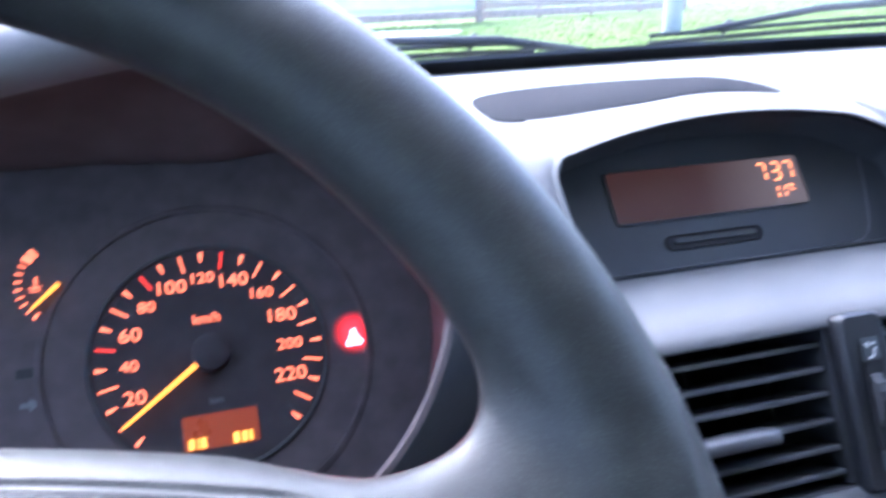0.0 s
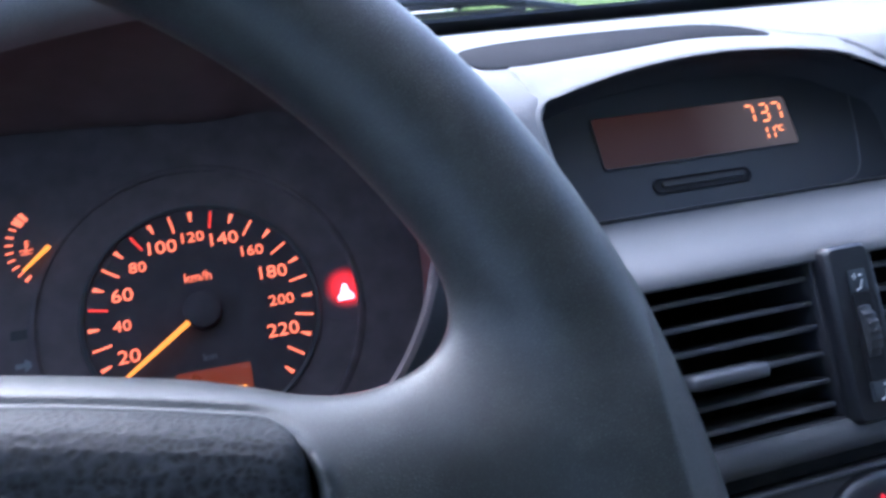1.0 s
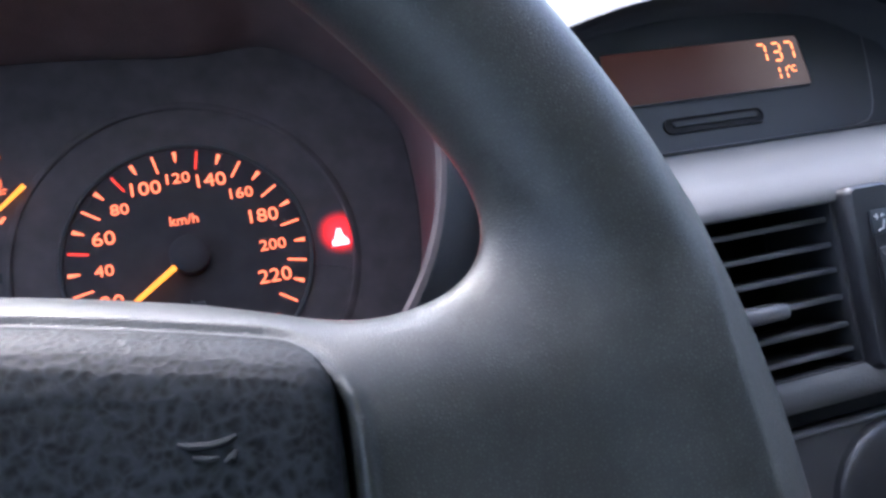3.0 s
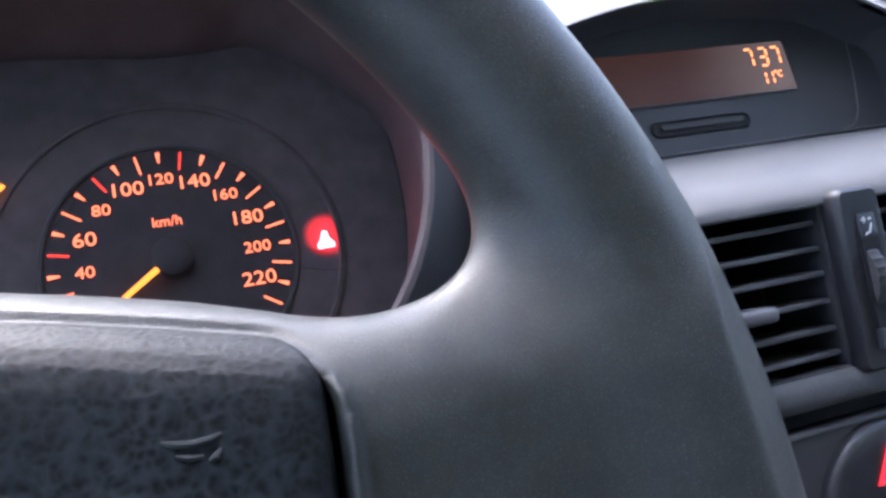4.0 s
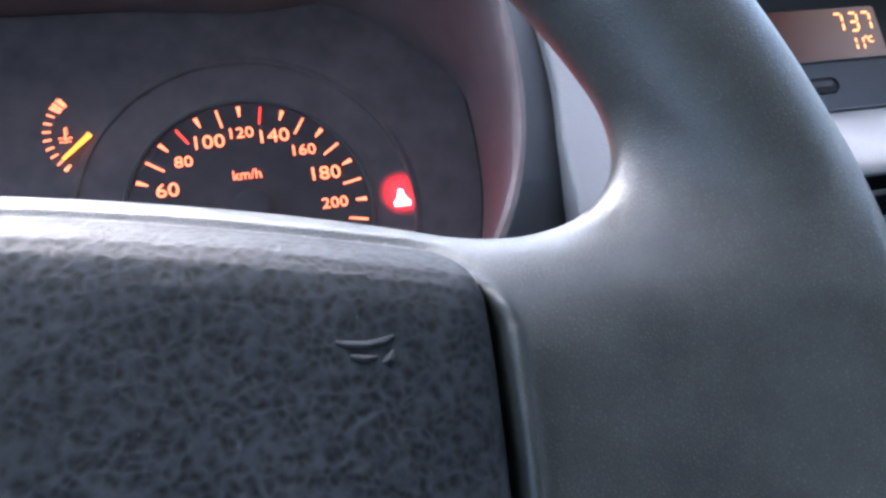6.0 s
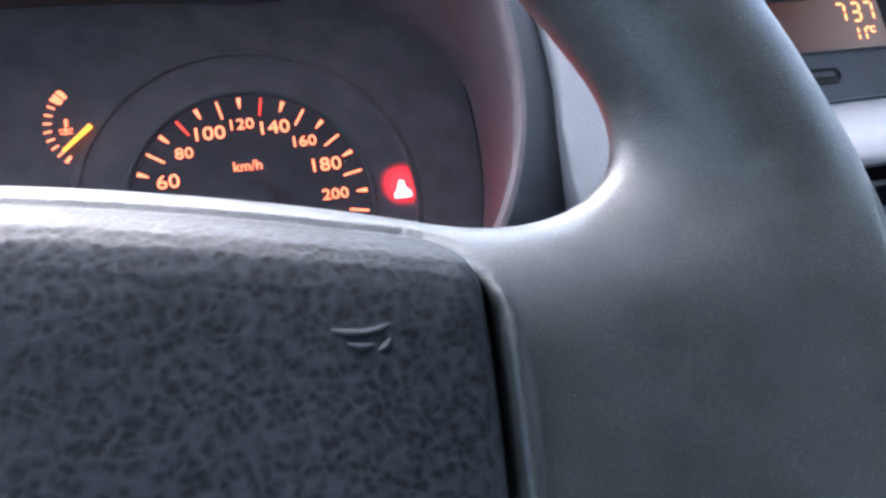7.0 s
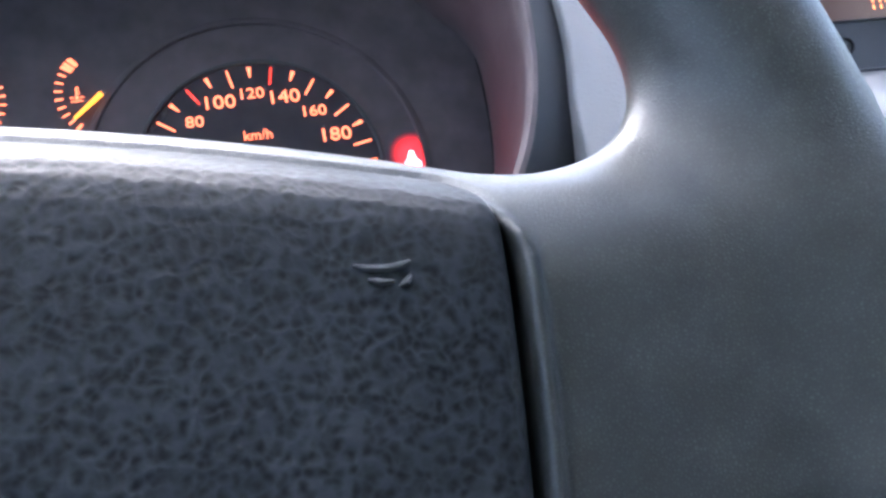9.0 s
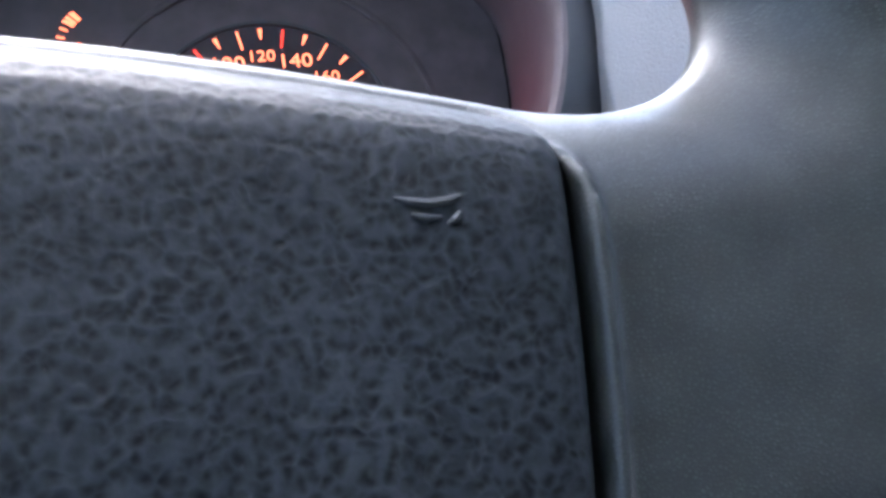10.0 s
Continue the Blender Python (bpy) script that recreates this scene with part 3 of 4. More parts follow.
part("bead", moved(box((MID - 0.088, -0.0745, -0.006), (MID + 0.088, -0.0730, 0.0002), 0.0006), VENT), SLAT, dash, "thin pale edge of the centre panel")

# ---- vents ----


def vent(x0, x1, tab, label):
    ob = thing("air_vent", VENT, label, "air vent", "air vents in the centre")
    part("back_box", box((x0 - 0.004, -0.058, -0.055), (x1 + 0.004, 0.006, -0.045)), DEEP, ob)
    for lo, hi in (((x0 - 0.003, -0.058, -0.05), (x1 + 0.003, -0.0555, -0.001)), ((x0 - 0.003, 0.0035, -0.05), (x1 + 0.003, 0.006, -0.004)),
                   ((x0 - 0.003, -0.0553, -0.05), (x0, 0.0033, -0.001)), ((x1, -0.0553, -0.05), (x1 + 0.003, 0.0033, -0.001))):
        part("frame", box(lo, hi, 0.0006), BLACK, ob)
    for d in (0.0067, 0.0154, 0.0240, 0.0334, 0.0427, 0.0510):
        b = box((x0 + 0.0004, -0.0009, -0.018), (x1 - 0.0004, 0.0009, 0.0), 0.0006, 2)
        moved(b, Matrix.Translation((0, -d, -0.003)) @ pose(0, 0, 0, 1, 0, 0))
        part("slat", b, SLAT, ob)
    for k in range(4):
        x = x0 + (x1 - x0) * (k + 0.5) / 4
        part("inner_blade", box((x - 0.0005, -0.0553, -0.044), (x + 0.0005, 0.0033, -0.026), 0.0002, 1), DEEP, ob)
    if tab:
        b = box((0.1505, -0.0356, -0.006), (0.1795, -0.0305, 0.0068), 0.0019, 4)
        part("tab", b, SLAT, ob, "sliding grip on the slats")
    return ob


vent(0.1412, 0.2088, True, "black slatted air vent with a sliding tab")
vent(2 * MID - 0.2088, 2 * MID - 0.1412, False, "black slatted air vent beside the thumbwheel")


def vent_control():
    ob = thing("vent_control", VENT, "black upright thumbwheel unit between the vents", "vent control")
    outer = rounded(0.0180, 0.062, 0.003)
    inner = rounded(0.0150, 0.059, 0.002)
    rings = []
    for o, z, dy in ((outer, -0.03, 0), (outer, 0.001, 0), ([(x * 0.97, y * 0.99) for x, y in outer], 0.0030, 0), (inner, 0.0045, 0)):
        rings.append([(0.2190 + x + 0.02 * y * 0.6, -0.0282 + y, z + 0.002 * max(0.0, y) / 0.03) for x, y in o])
    v, f = loft(rings, cap_last=True)
    link("body", v, f, SATIN, ob)
    lean = lambda x, y: (0.2208 + x + 0.012 * y, y)
    well = [lean(x, -0.0300 + y) for x, y in rounded(0.0074, 0.0300, 0.0008)]
    part("well", prism(well, 0.0042, 0.0066), DEEP, ob, "dark slot round the thumbwheel")
    for mid, h in ((-0.0105, 0.0078), (-0.0485, 0.0066)):
        part("plate", prism([lean(x, mid + y) for x, y in rounded(0.0072, h, 0.0006)], 0.0042, 0.0067, 0.0002), PLATE, ob, "small dark plate with a printed symbol")
    n, rings = 64, []
    for x, r in ((-0.0027, 0.0145), (-0.0024, 0.0158), (-0.001, 0.0162), (0.001, 0.0162), (0.0024, 0.0158), (0.0027, 0.0145)):
        ring = []
        for k in range(n):
            rr = r - (0.0006 if k % 2 else 0.0)
            a = 2 * math.pi * k / n
            ring.append((0.2206 + x + 0.012 * (rr * math.cos(a) - 0.0292), -0.0280 + 0.95 * rr * math.cos(a), -0.0060 + rr * math.sin(a)))
        rings.append(ring)
    v, f = loft(rings, cap_first=True, cap_last=True)
    wheel = link("thumbwheel", v, f, BLACK, ob, "ribbed black thumbwheel")
    part("mark", box((0.2190, -0.0412, 0.0050), (0.2214, -0.0403, 0.0064), 0.0003), WHITE, wheel, "pale index mark")
    strokes = (((-0.0016, -0.0032), (-0.0008, -0.0026), (0.0004, -0.0026), (0.0010, -0.0008), (0.0016, 0.0006)), ((0.0006, 0.0018), (0.0012, 0.0026), (0.0018, 0.0020)))
    arrows = (((-0.0026, 0.0022), (-0.0010, 0.0018)), ((-0.0016, 0.0030), (-0.0010, 0.0018), (-0.0018, 0.0010)))
    for mid, lines in ((-0.0108, strokes + arrows), (-0.0485, strokes)):
        for line in lines:
            v, f = tube([(*lean(x * 0.95, mid + 0.95 * y), 0.0068) for x, y in line], 0.00032, 6)
            link("symbol", v, f, WHITE, ob, "small white air flow symbol")


vent_control()


def hazard_switch():
    ob = thing("hazard_switch", VENT @ Matrix.Translation((0.2135, -0.1035, 0)), "round black switch with a red warning triangle", "switch")
    rings = []
    for r, z in ((0.0288, -0.004), (0.0288, 0.001), (0.0282, 0.0028), (0.0262, 0.0042), (0.022, 0.0050), (0.012, 0.0053)):
        rings.append([(r * math.cos(a), r * math.sin(a), z) for a in np.linspace(0, 2 * math.pi, 48, endpoint=False)])
    v, f = loft(rings, cap_last=True)
    link("button", v, f, SATIN, ob)

    def tri(s):
        return [(s * math.sin(a), s * math.cos(a)) for a in (0, 2.0944, 4.18879)]

    bm = bmesh.new()
    outer, inner = [bm.verts.new((x - 0.003, y + 0.0140, 0.0058)) for x, y in tri(0.0084)], [bm.verts.new((x - 0.003, y + 0.0140, 0.0058)) for x, y in tri(0.0050)]
    for k in range(3):
        bm.faces.new((outer[k], outer[(k + 1) % 3], inner[(k + 1) % 3], inner[k]))
    part("triangle", bm, REDPRINT, ob, "lit red triangle")
    bm = bmesh.new()
    a = [bm.verts.new((x - 0.003, y + 0.0140, 0.0058)) for x, y in tri(0.0034)]
    b = [bm.verts.new((x - 0.003, y + 0.0140, 0.0058)) for x, y in tri(0.0014)]
    for k in range(3):
        bm.faces.new((a[k], a[(k + 1) % 3], b[(k + 1) % 3], b[k]))
    part("triangle", bm, REDPRINT, ob, "lit red triangle")


hazard_switch()

# ---- clock display ----
FACELEAN = 37.0
TID = Matrix.Translation((0.2147, -0.0335, 1.0087)) @ pose(0, 0, 0, 90 - FACELEAN, 0, 0)


def clock_display():
    ob = thing("clock_display", TID, "dark recessed dashboard display with orange time and temperature", "display")
    inv = TID.inverted()
    rings = []
    for t in (0.0, 0.25, 0.5, 0.75, 1.0):
        row = []
        for k in range(NLIP):
            p = inv @ (lip(k) + Vector((0, 0.006, -0.001)))
            q = Vector((p.x * 0.97 + 0.0004, min(p.y, 0.0245), -0.0005))
            row.append(p.lerp(q, t) + Vector((0, 0.003 * math.sin(math.pi * t) if 0 < k < NLIP - 1 else 0, 0)))
        rings.append(row)
    v, f = loft(rings, closed=False)
    link("hood_lining", v, f, FASCIA, ob, "black lining under the hood")
    part("fascia", box((-0.10, -0.043, -0.006), (0.115, 0.026, 0.0), 0.0005, 1), FASCIA, ob, "flat black fascia")
    w, h = 0.0948, 0.0228
    frame_out, frame_in = rounded(w + 0.0014, h + 0.0014, 0.0022), rounded(w, h, 0.0016)
    v, f = loft([[(x, y, 0.0002) for x, y in frame_out], [(x, y, 0.0009) for x, y in frame_out], [(x, y, 0.0009) for x, y in frame_in], [(x, y, 0.0002) for x, y in frame_in]])
    link("bezel", v, f, BLACK, ob)
    scr = part("screen", prism(rounded(w, h, 0.0016), 0.0001, 0.0005), SCREEN, ob, "dim brown backlit screen")
    segs = {"7": "abc", "3": "abgcd", "1": "bc"}

    def digit(ch, x, y, sw, sh, t):
        bm = bmesh.new()
        half = {"a": (0, sh / 2, 1), "g": (0, 0, 1), "d": (0, -sh / 2, 1), "b": (sw / 2, sh / 4, 0), "c": (sw / 2, -sh / 4, 0)}
        for s in segs[ch]:
            cx, cy, flat = half[s]
            lx, ly = (sw / 2 - t * 0.6, t / 2) if flat else (t / 2, sh / 4 - t * 0.6)
            pts = [(-lx, -ly), (lx, -ly), (lx, ly), (-lx, ly)]
            bm.faces.new([bm.verts.new((x + cx + a + 0.08 * (cy + b), y + cy + b, 0.0008)) for a, b in pts])
        part("digit", bm, SEGMENT, scr, "lit orange figure " + ch)

    for ch, x in (("7", 0.0278), ("3", 0.0352), ("7", 0.0416)):
        digit(ch, x, 0.0046, 0.0040, 0.0080, 0.0009)
    for ch, x in (("1", 0.0322), ("1", 0.0358)):
        digit(ch, x, -0.0052, 0.0024, 0.0058, 0.0008)
    text("unit", "°C", 0.0042, SEGMENT, scr, (0.0402, -0.0036, 0.0006), 0.9)
    slot = rounded(0.0455, 0.0056, 0.0028, 8)
    v, f = loft([[(-0.0050 + x * 1.04, -0.0222 + y * 1.2, 0.0001) for x, y in slot], [(-0.0050 + x * 1.03, -0.0222 + y * 1.15, 0.0008) for x, y in slot],
                 [(-0.0050 + x, -0.0222 + y, 0.0008) for x, y in slot], [(-0.0050 + x, -0.0222 + y, 0.0001) for x, y in slot]])
    link("slot_rim", v, f, DEEP, ob)
    part("slot", prism([(-0.0050 + x, -0.0222 + y) for x, y in slot], 0.00005, 0.0003), DEEP, ob, "long rounded dark slot")
    part("slot_bar", prism([(-0.0045 + x, -0.0217 + y) for x, y in rounded(0.0395, 0.0022, 0.0010)], 0.0003, 0.0011), BLACK, ob, "black bar across the slot")
    part("bead", box((-0.09, -0.0337, 0.0), (0.10, -0.0329, 0.0011), 0.0003, 1), SLAT, ob, "thin pale edge below the fascia")
    v, f = tube([(0.0820, 0.008, 0), (0.0806, -0.0016, 0), (0.0782, -0.0128, 0), (0.0752, -0.0238, 0), (0.0725, -0.0285, 0), (0.0690, -0.0312, 0), (0.0623, -0.0326, 0)], 0.0004, 6)
    link("joint", v, f, SLAT, ob, "fine moulded joint line")


clock_display()

# ---- instrument cluster ----
cluster = thing("instrument_cluster", DIAL, "black instrument cluster with orange backlit dials", "instrument cluster")
HX, HY = -0.082, 0.030


def outline(off, n=120, top=0.076, low=0.128, a=0.169, p=2.5):
    out = []
    for k in range(n):
        t = 2 * math.pi * k / n
        c, s = math.cos(t), math.sin(t)
        x = (a + off) * math.copysign(abs(c) ** (2 / p), c)
        y = ((top if s > 0 else low) + off) * math.copysign(abs(s) ** (2 / p), s)
        out.append((HX + x, HY + y))
    return out


def ring_at(off, z, off_top=None, z_top=None):
    """A ring round the dials; its arch may stand at another offset and height than its sides, and rises towards the middle of the car."""
    out = []
    n = 120
    for k in range(n):
        t = 2 * math.pi * k / n
        c, q = math.cos(t), math.sin(t)
        w = step(0.70, 0.94, q) if off_top is not None else 0.0
        o, zz = off + ((off_top - off) * w if w else 0), z + ((z_top - z) * w if w else 0)
        u = 0.7 * step(0.02, 0.4, q) * (1 - w)
        o -= off * u
        x = (0.169 + off * (1 - u)) * math.copysign(abs(c) ** 0.8, c)
        y = ((0.076 if q > 0 else 0.128) + o) * math.copysign(abs(q) ** 0.8, q)
        rise = min(max(0.0075 + 0.25 * (HX + x + 0.045), 0.0), 0.017) if off_top is not None else 0.0
        out.append((HX + x, HY + y + rise * step(0.45, 0.75, q) * step(0.0, 0.06, zz), zz))
    return out


v, f = loft([ring_at(0.012, 0.0004, -0.012, 0.0004), ring_at(0.0105, 0.004, -0.0135, 0.004), ring_at(0.0095, 0.012, -0.0140, 0.012), ring_at(0.0085, 0.028, -0.0140, 0.026), ring_at(0.006, 0.05, -0.0150, 0.042), ring_at(0.003, 0.07, -0.0175, 0.056), ring_at(0.0, 0.083, -0.0200, 0.0640), ring_at(0.0012, 0.0855, -0.0212, 0.0670), ring_at(0.003, 0.0852, -0.0222, 0.0700)])
link("cowl_lining", v, f, HOODLINING, cluster, "matt dark grey inside of the cowl")
v, f = loft([ring_at(0.003, 0.0852, -0.0222, 0.0700), ring_at(0.0038, 0.0848, -0.0238, 0.0760), ring_at(0.0045, 0.0842, -0.0232, 0.0820), ring_at(0.0055, 0.0835, -0.0205, 0.0862), ring_at(0.010, 0.080, -0.0160, 0.0888), ring_at(0.015, 0.076, -0.0100, 0.0893), ring_at(0.021, 0.071, -0.0030, 0.0868), ring_at(0.027, 0.066, 0.0060, 0.0800),
             ring_at(0.031, 0.059, 0.0130, 0.0680), ring_at(0.034, 0.045, 0.0190, 0.048), ring_at(0.036, 0.0, 0.03, 0.0)])
top_faces = [fc for fc in f if 17 <= min(i % 120 for i in fc) < 43 and max(i % 120 for i in fc) < 60]
link("cowl", v, [fc for fc in f if fc not in set(top_faces)], COWL, cluster, "grained black cowl round the dials")
link("hood_top", v, top_faces, HOOD, cluster, "rounded grey hood over the dials")
v, f = loft([[(x * k + HX * (1 - k), y * k + HY * (1 - k), 0.0004) for x, y in outline(0.011)] for k in (1.0, 0.6, 0.2)], cap_last=True)
link("fascia", v, f, LINING, cluster, "matt black panel behind the dials")

R = 0.046


def speedometer():
    face = link("speedometer", *loft([[(r * math.cos(2 * math.pi * k / 96), r * math.sin(2 * math.pi * k / 96), 0.0008) for k in range(96)] for r in (0.0478, 0.02, 0.004)], cap_last=True), FACE, cluster, "black speedometer face with orange figures")
    v, f = loft([[(r * math.cos(2 * math.pi * k / 96), r * math.sin(2 * math.pi * k / 96), z) for k in range(96)] for r, z in ((0.0476, 0.0008), (0.0478, 0.0018), (0.0490, 0.0020), (0.0496, 0.0008))])
    link("dial_ring", v, f, BLACK, cluster, "thin dark ring round the speedometer")
    v, f = loft([[(r * math.cos(2 * math.pi * k / 96), r * math.sin(2 * math.pi * k / 96), z) for k in range(96)] for r, z in ((0.0655, 0.0006), (0.0660, 0.0016), (0.0672, 0.0017), (0.0690, 0.0006))])
    link("outer_ring", v, f, LINING, cluster)
    for s in range(0, 250, 10):
        a = radians((s - 120) * 1.125)
        if s % 20:
            w0, w1, r0, r1 = 0.00038, 0.00042, R * 0.832, R
        else:
            w0, w1, r0, r1 = 0.0003, 0.00085, R * 0.905, R * 1.0
        pts = [(-w0, r0), (w0, r0), (w1, r1), (-w1, r1)]
        pts = [(x * math.cos(a) + y * math.sin(a), -x * math.sin(a) + y * math.cos(a)) for x, y in pts]
        part("tick", prism(pts, 0.0008, 0.0011), REDTICK if s in (50, 90, 130) else ORANGE, face)
    for s in range(20, 240, 20):
        a = radians((s - 120) * 1.125)
        big = s % 40 == 20
        text("figure", str(s), 0.0080 if big else 0.0064, ORANGE, face, (0.0340 * math.sin(a) * (1.0 if s not in (40, 200) else 0.965), 0.0345 * math.cos(a), 0.0010), 1.15)
    text("unit", "km/h", 0.0058, ORANGE, face, (-0.0003, 0.0162, 0.0010), 1.0)
    text("unit", "km", 0.0042, GREYPRINT, face, (0.0, -0.0193, 0.0010), 1.1)
    ang = radians(235)
    d, e = Vector((math.sin(ang), math.cos(ang), 0)), Vector((math.cos(ang), -math.sin(ang), 0))
    needle = link("needle", *loft([[d * r + e * w * sx + Vector((0, 0, z + 0.0007 * sz)) for sx, sz in ((-1, -1), (1, -1), (0.7, 1), (-0.7, 1))] for r, w, z in ((0.0045, 0.00125, 0.0062), (0.025, 0.0010, 0.0060), (0.0445, 0.0006, 0.0058))], cap_first=True, cap_last=True), NEEDLE, face, "glowing amber pointer")
    v, f = loft([[(r * math.cos(2 * math.pi * k / 40), r * math.sin(2 * math.pi * k / 40), z) for k in range(40)] for r, z in ((0.0078, 0.0009), (0.0078, 0.0068), (0.0070, 0.0076), (0.003, 0.0080))], cap_last=True)
    link("hub_cap", v, f, FACE, needle, "black hub cap")
    odo = part("odometer", prism([(0.0005 + x, -0.0315 + y) for x, y in rounded(0.0300, 0.0140, 0.0006)], 0.0008, 0.0011), LCD, face, "dim orange odometer window")
    for x, w in ((-0.0115, 0.0022), (-0.0088, 0.0007), (-0.0068, 0.0020), (0.0062, 0.0024), (0.0095, 0.0020), (0.0120, 0.0012)):
        part("bar", box((x - w / 2, -0.0380, 0.0012), (x + w / 2, -0.0338, 0.0014)), LCDINK, odo, "lit amber mark")


speedometer()


def warning_light():
    pts = [(r * math.cos(a), r * math.sin(a)) for r, a in [(0.0664, t) for t in np.linspace(-0.24, 0.21, 16)] + [(0.0500, t) for t in np.linspace(0.21, -0.24, 16)]]
    lens = part("warning_light", prism(pts, 0.0004, 0.0008), LENS, cluster, "red warning lamp lit beside the speedometer")
    shape = [(-0.0034, -0.0040), (0.0034, -0.0040), (0.0036, -0.0022), (0.0022, -0.0006), (0.0014, 0.0010), (0.0012, 0.0030), (-0.0006, 0.0034), (-0.0012, 0.0018), (-0.0022, -0.0008), (-0.0036, -0.0022)]
    part("symbol", prism([(0.0606 + x, -0.0012 + y) for x, y in shape], 0.0009, 0.0012), LAMP, lens, "glowing red symbol")


warning_light()


def small_gauge(cx, cy, side, name, label):
    g = link(name, *loft([[(cx + r * math.cos(2 * math.pi * k / 64), cy + r * math.sin(2 * math.pi * k / 64), 0.0008) for k in range(64)] for r in (0.0235, 0.01, 0.003)], cap_last=True), LINING, cluster, label)
    for k in range(10):
        a = radians(131 + 11.0 * k)
        thick = k == 0 or k == 9
        r0, r1 = 0.0168, 0.0198
        w0, w1 = (0.00045, 0.0007) if thick else (0.00032, 0.00036)
        if k in (0, 1):
            r0 -= 0.001
        d, e = Vector((math.cos(a) * side, math.sin(a), 0)), Vector((-math.sin(a) * side, math.cos(a), 0))
        part("tick", prism([((cx + (d * r + e * w).x), (cy + (d * r + e * w).y)) for r, w in ((r0, -w0), (r1, -w1), (r1, w1), (r0, w0))][::int(side)], 0.0008, 0.0011), ORANGE, g)
    if side > 0:
        for k in range(3):
            a = radians(133 + 5.5 * k)
            d, e = Vector((math.cos(a), math.sin(a), 0)), Vector((-math.sin(a), math.cos(a), 0))
            part("tick", prism([((cx + (d * r + e * w).x), (cy + (d * r + e * w).y)) for r, w in ((0.0158, -0.0004), (0.0202, -0.0006), (0.0202, 0.0006), (0.0158, 0.0004))], 0.00085, 0.00115), ORANGE, g)
        a = radians(222)
        d, e = Vector((math.cos(a), math.sin(a), 0)), Vector((-math.sin(a), math.cos(a), 0))
        o = Vector((cx, cy, 0))
        link("pointer", *loft([[o + d * r + e * w * sx + Vector((0, 0, z + 0.0006 * sz)) for sx, sz in ((-1, -1), (1, -1), (0.7, 1), (-0.7, 1))] for r, w, z in ((0.0030, 0.0010, 0.004), (0.0172, 0.0005, 0.004))], cap_first=True, cap_last=True), NEEDLE, g, "short amber pointer")
        strokes = [[(-0.0126, 0.0000), (-0.0126, 0.0046)], [(-0.0126, 0.0042), (-0.0114, 0.0042)], [(-0.0126, 0.0029), (-0.0114, 0.0029)], [(-0.0126, 0.0016), (-0.0114, 0.0016)],
                   [(-0.0154, -0.0004), (-0.0146, 0.0000), (-0.0138, -0.0005)], [(-0.0114, -0.0005), (-0.0106, 0.0000), (-0.0098, -0.0004)], [(-0.0150, -0.0022), (-0.0140, -0.0017), (-0.0128, -0.0023), (-0.0116, -0.0017), (-0.0102, -0.0022)]]
        for line in strokes:
            v, f = tube([(cx - 0.0004 + 0.9 * x, cy - 0.0014 + 0.9 * y, 0.0010) for x, y in line], 0.00026, 6)
            link("symbol", v, f, ORANGE, g)
        v, f = tube([(cx - 0.0004 - 0.9 * 0.0126, cy - 0.0018, 0.0007), (cx - 0.0004 - 0.9 * 0.0126, cy - 0.0018, 0.0012)], 0.0007, 10)
        link("symbol", v, f, ORANGE, g)


small_gauge(-0.0548, 0.0408, 1, "temperature_gauge", "small coolant gauge with orange marks")
small_gauge(-0.1115, 0.0408, -1, "fuel_gauge", "small fuel gauge with orange marks")
arrow = [(-0.0035, -0.001), (0.0, -0.001), (0.0, -0.0028), (0.0038, 0.0), (0.0, 0.0028), (0.0, 0.001), (-0.0035, 0.001)]
part("turn_arrow", prism([(-0.0705 + x, -0.0093 + y) for x, y in arrow], 0.0005, 0.0008), GREYPRINT, cluster, "unlit grey turn arrow")
part("indicator", prism([(-0.070 + x, 0.0035 + y) for x, y in rounded(0.010, 0.004, 0.0006)], 0.0005, 0.0007), SATIN, cluster, "unlit dark indicator")

# ---- steering wheel ----
nz = Vector((-0.0168, -0.0258, 0.9995)).normalized()
nx = Vector((0, 1, 0)).cross(nz).normalized()
ny = nz.cross(nx)
TILT = Matrix((nx, ny, nz)).transposed().to_4x4()
WHEEL = DIAL @ Matrix.Translation((-0.0822, -0.1081, 0.1923)) @ TILT
steering = thing("steering_wheel", WHEEL, "black leather-grained car steering wheel with a padded centre", "steering wheel")


WTOP, POCKET, PADTOP = 0.0572, 0.0526, 0.0522


def arch(x):
    """How far the top line of the wheel's centre has sunk at x."""
    return 0.0180 * (np.abs(x) / 0.1) ** 1.6


def drawn_in(d):
    """How far the sides of the padded centre have moved in at a depth below its top edge."""
    return 0.0108 * (np.maximum(0, d - 0.008) / 0.085) ** 1.5


def smooth_min(a, b, k):
    h = np.clip(0.5 + 0.5 * (b - a) / k, 0, 1)
    return b + (a - b) * h - k * h * (1 - h)


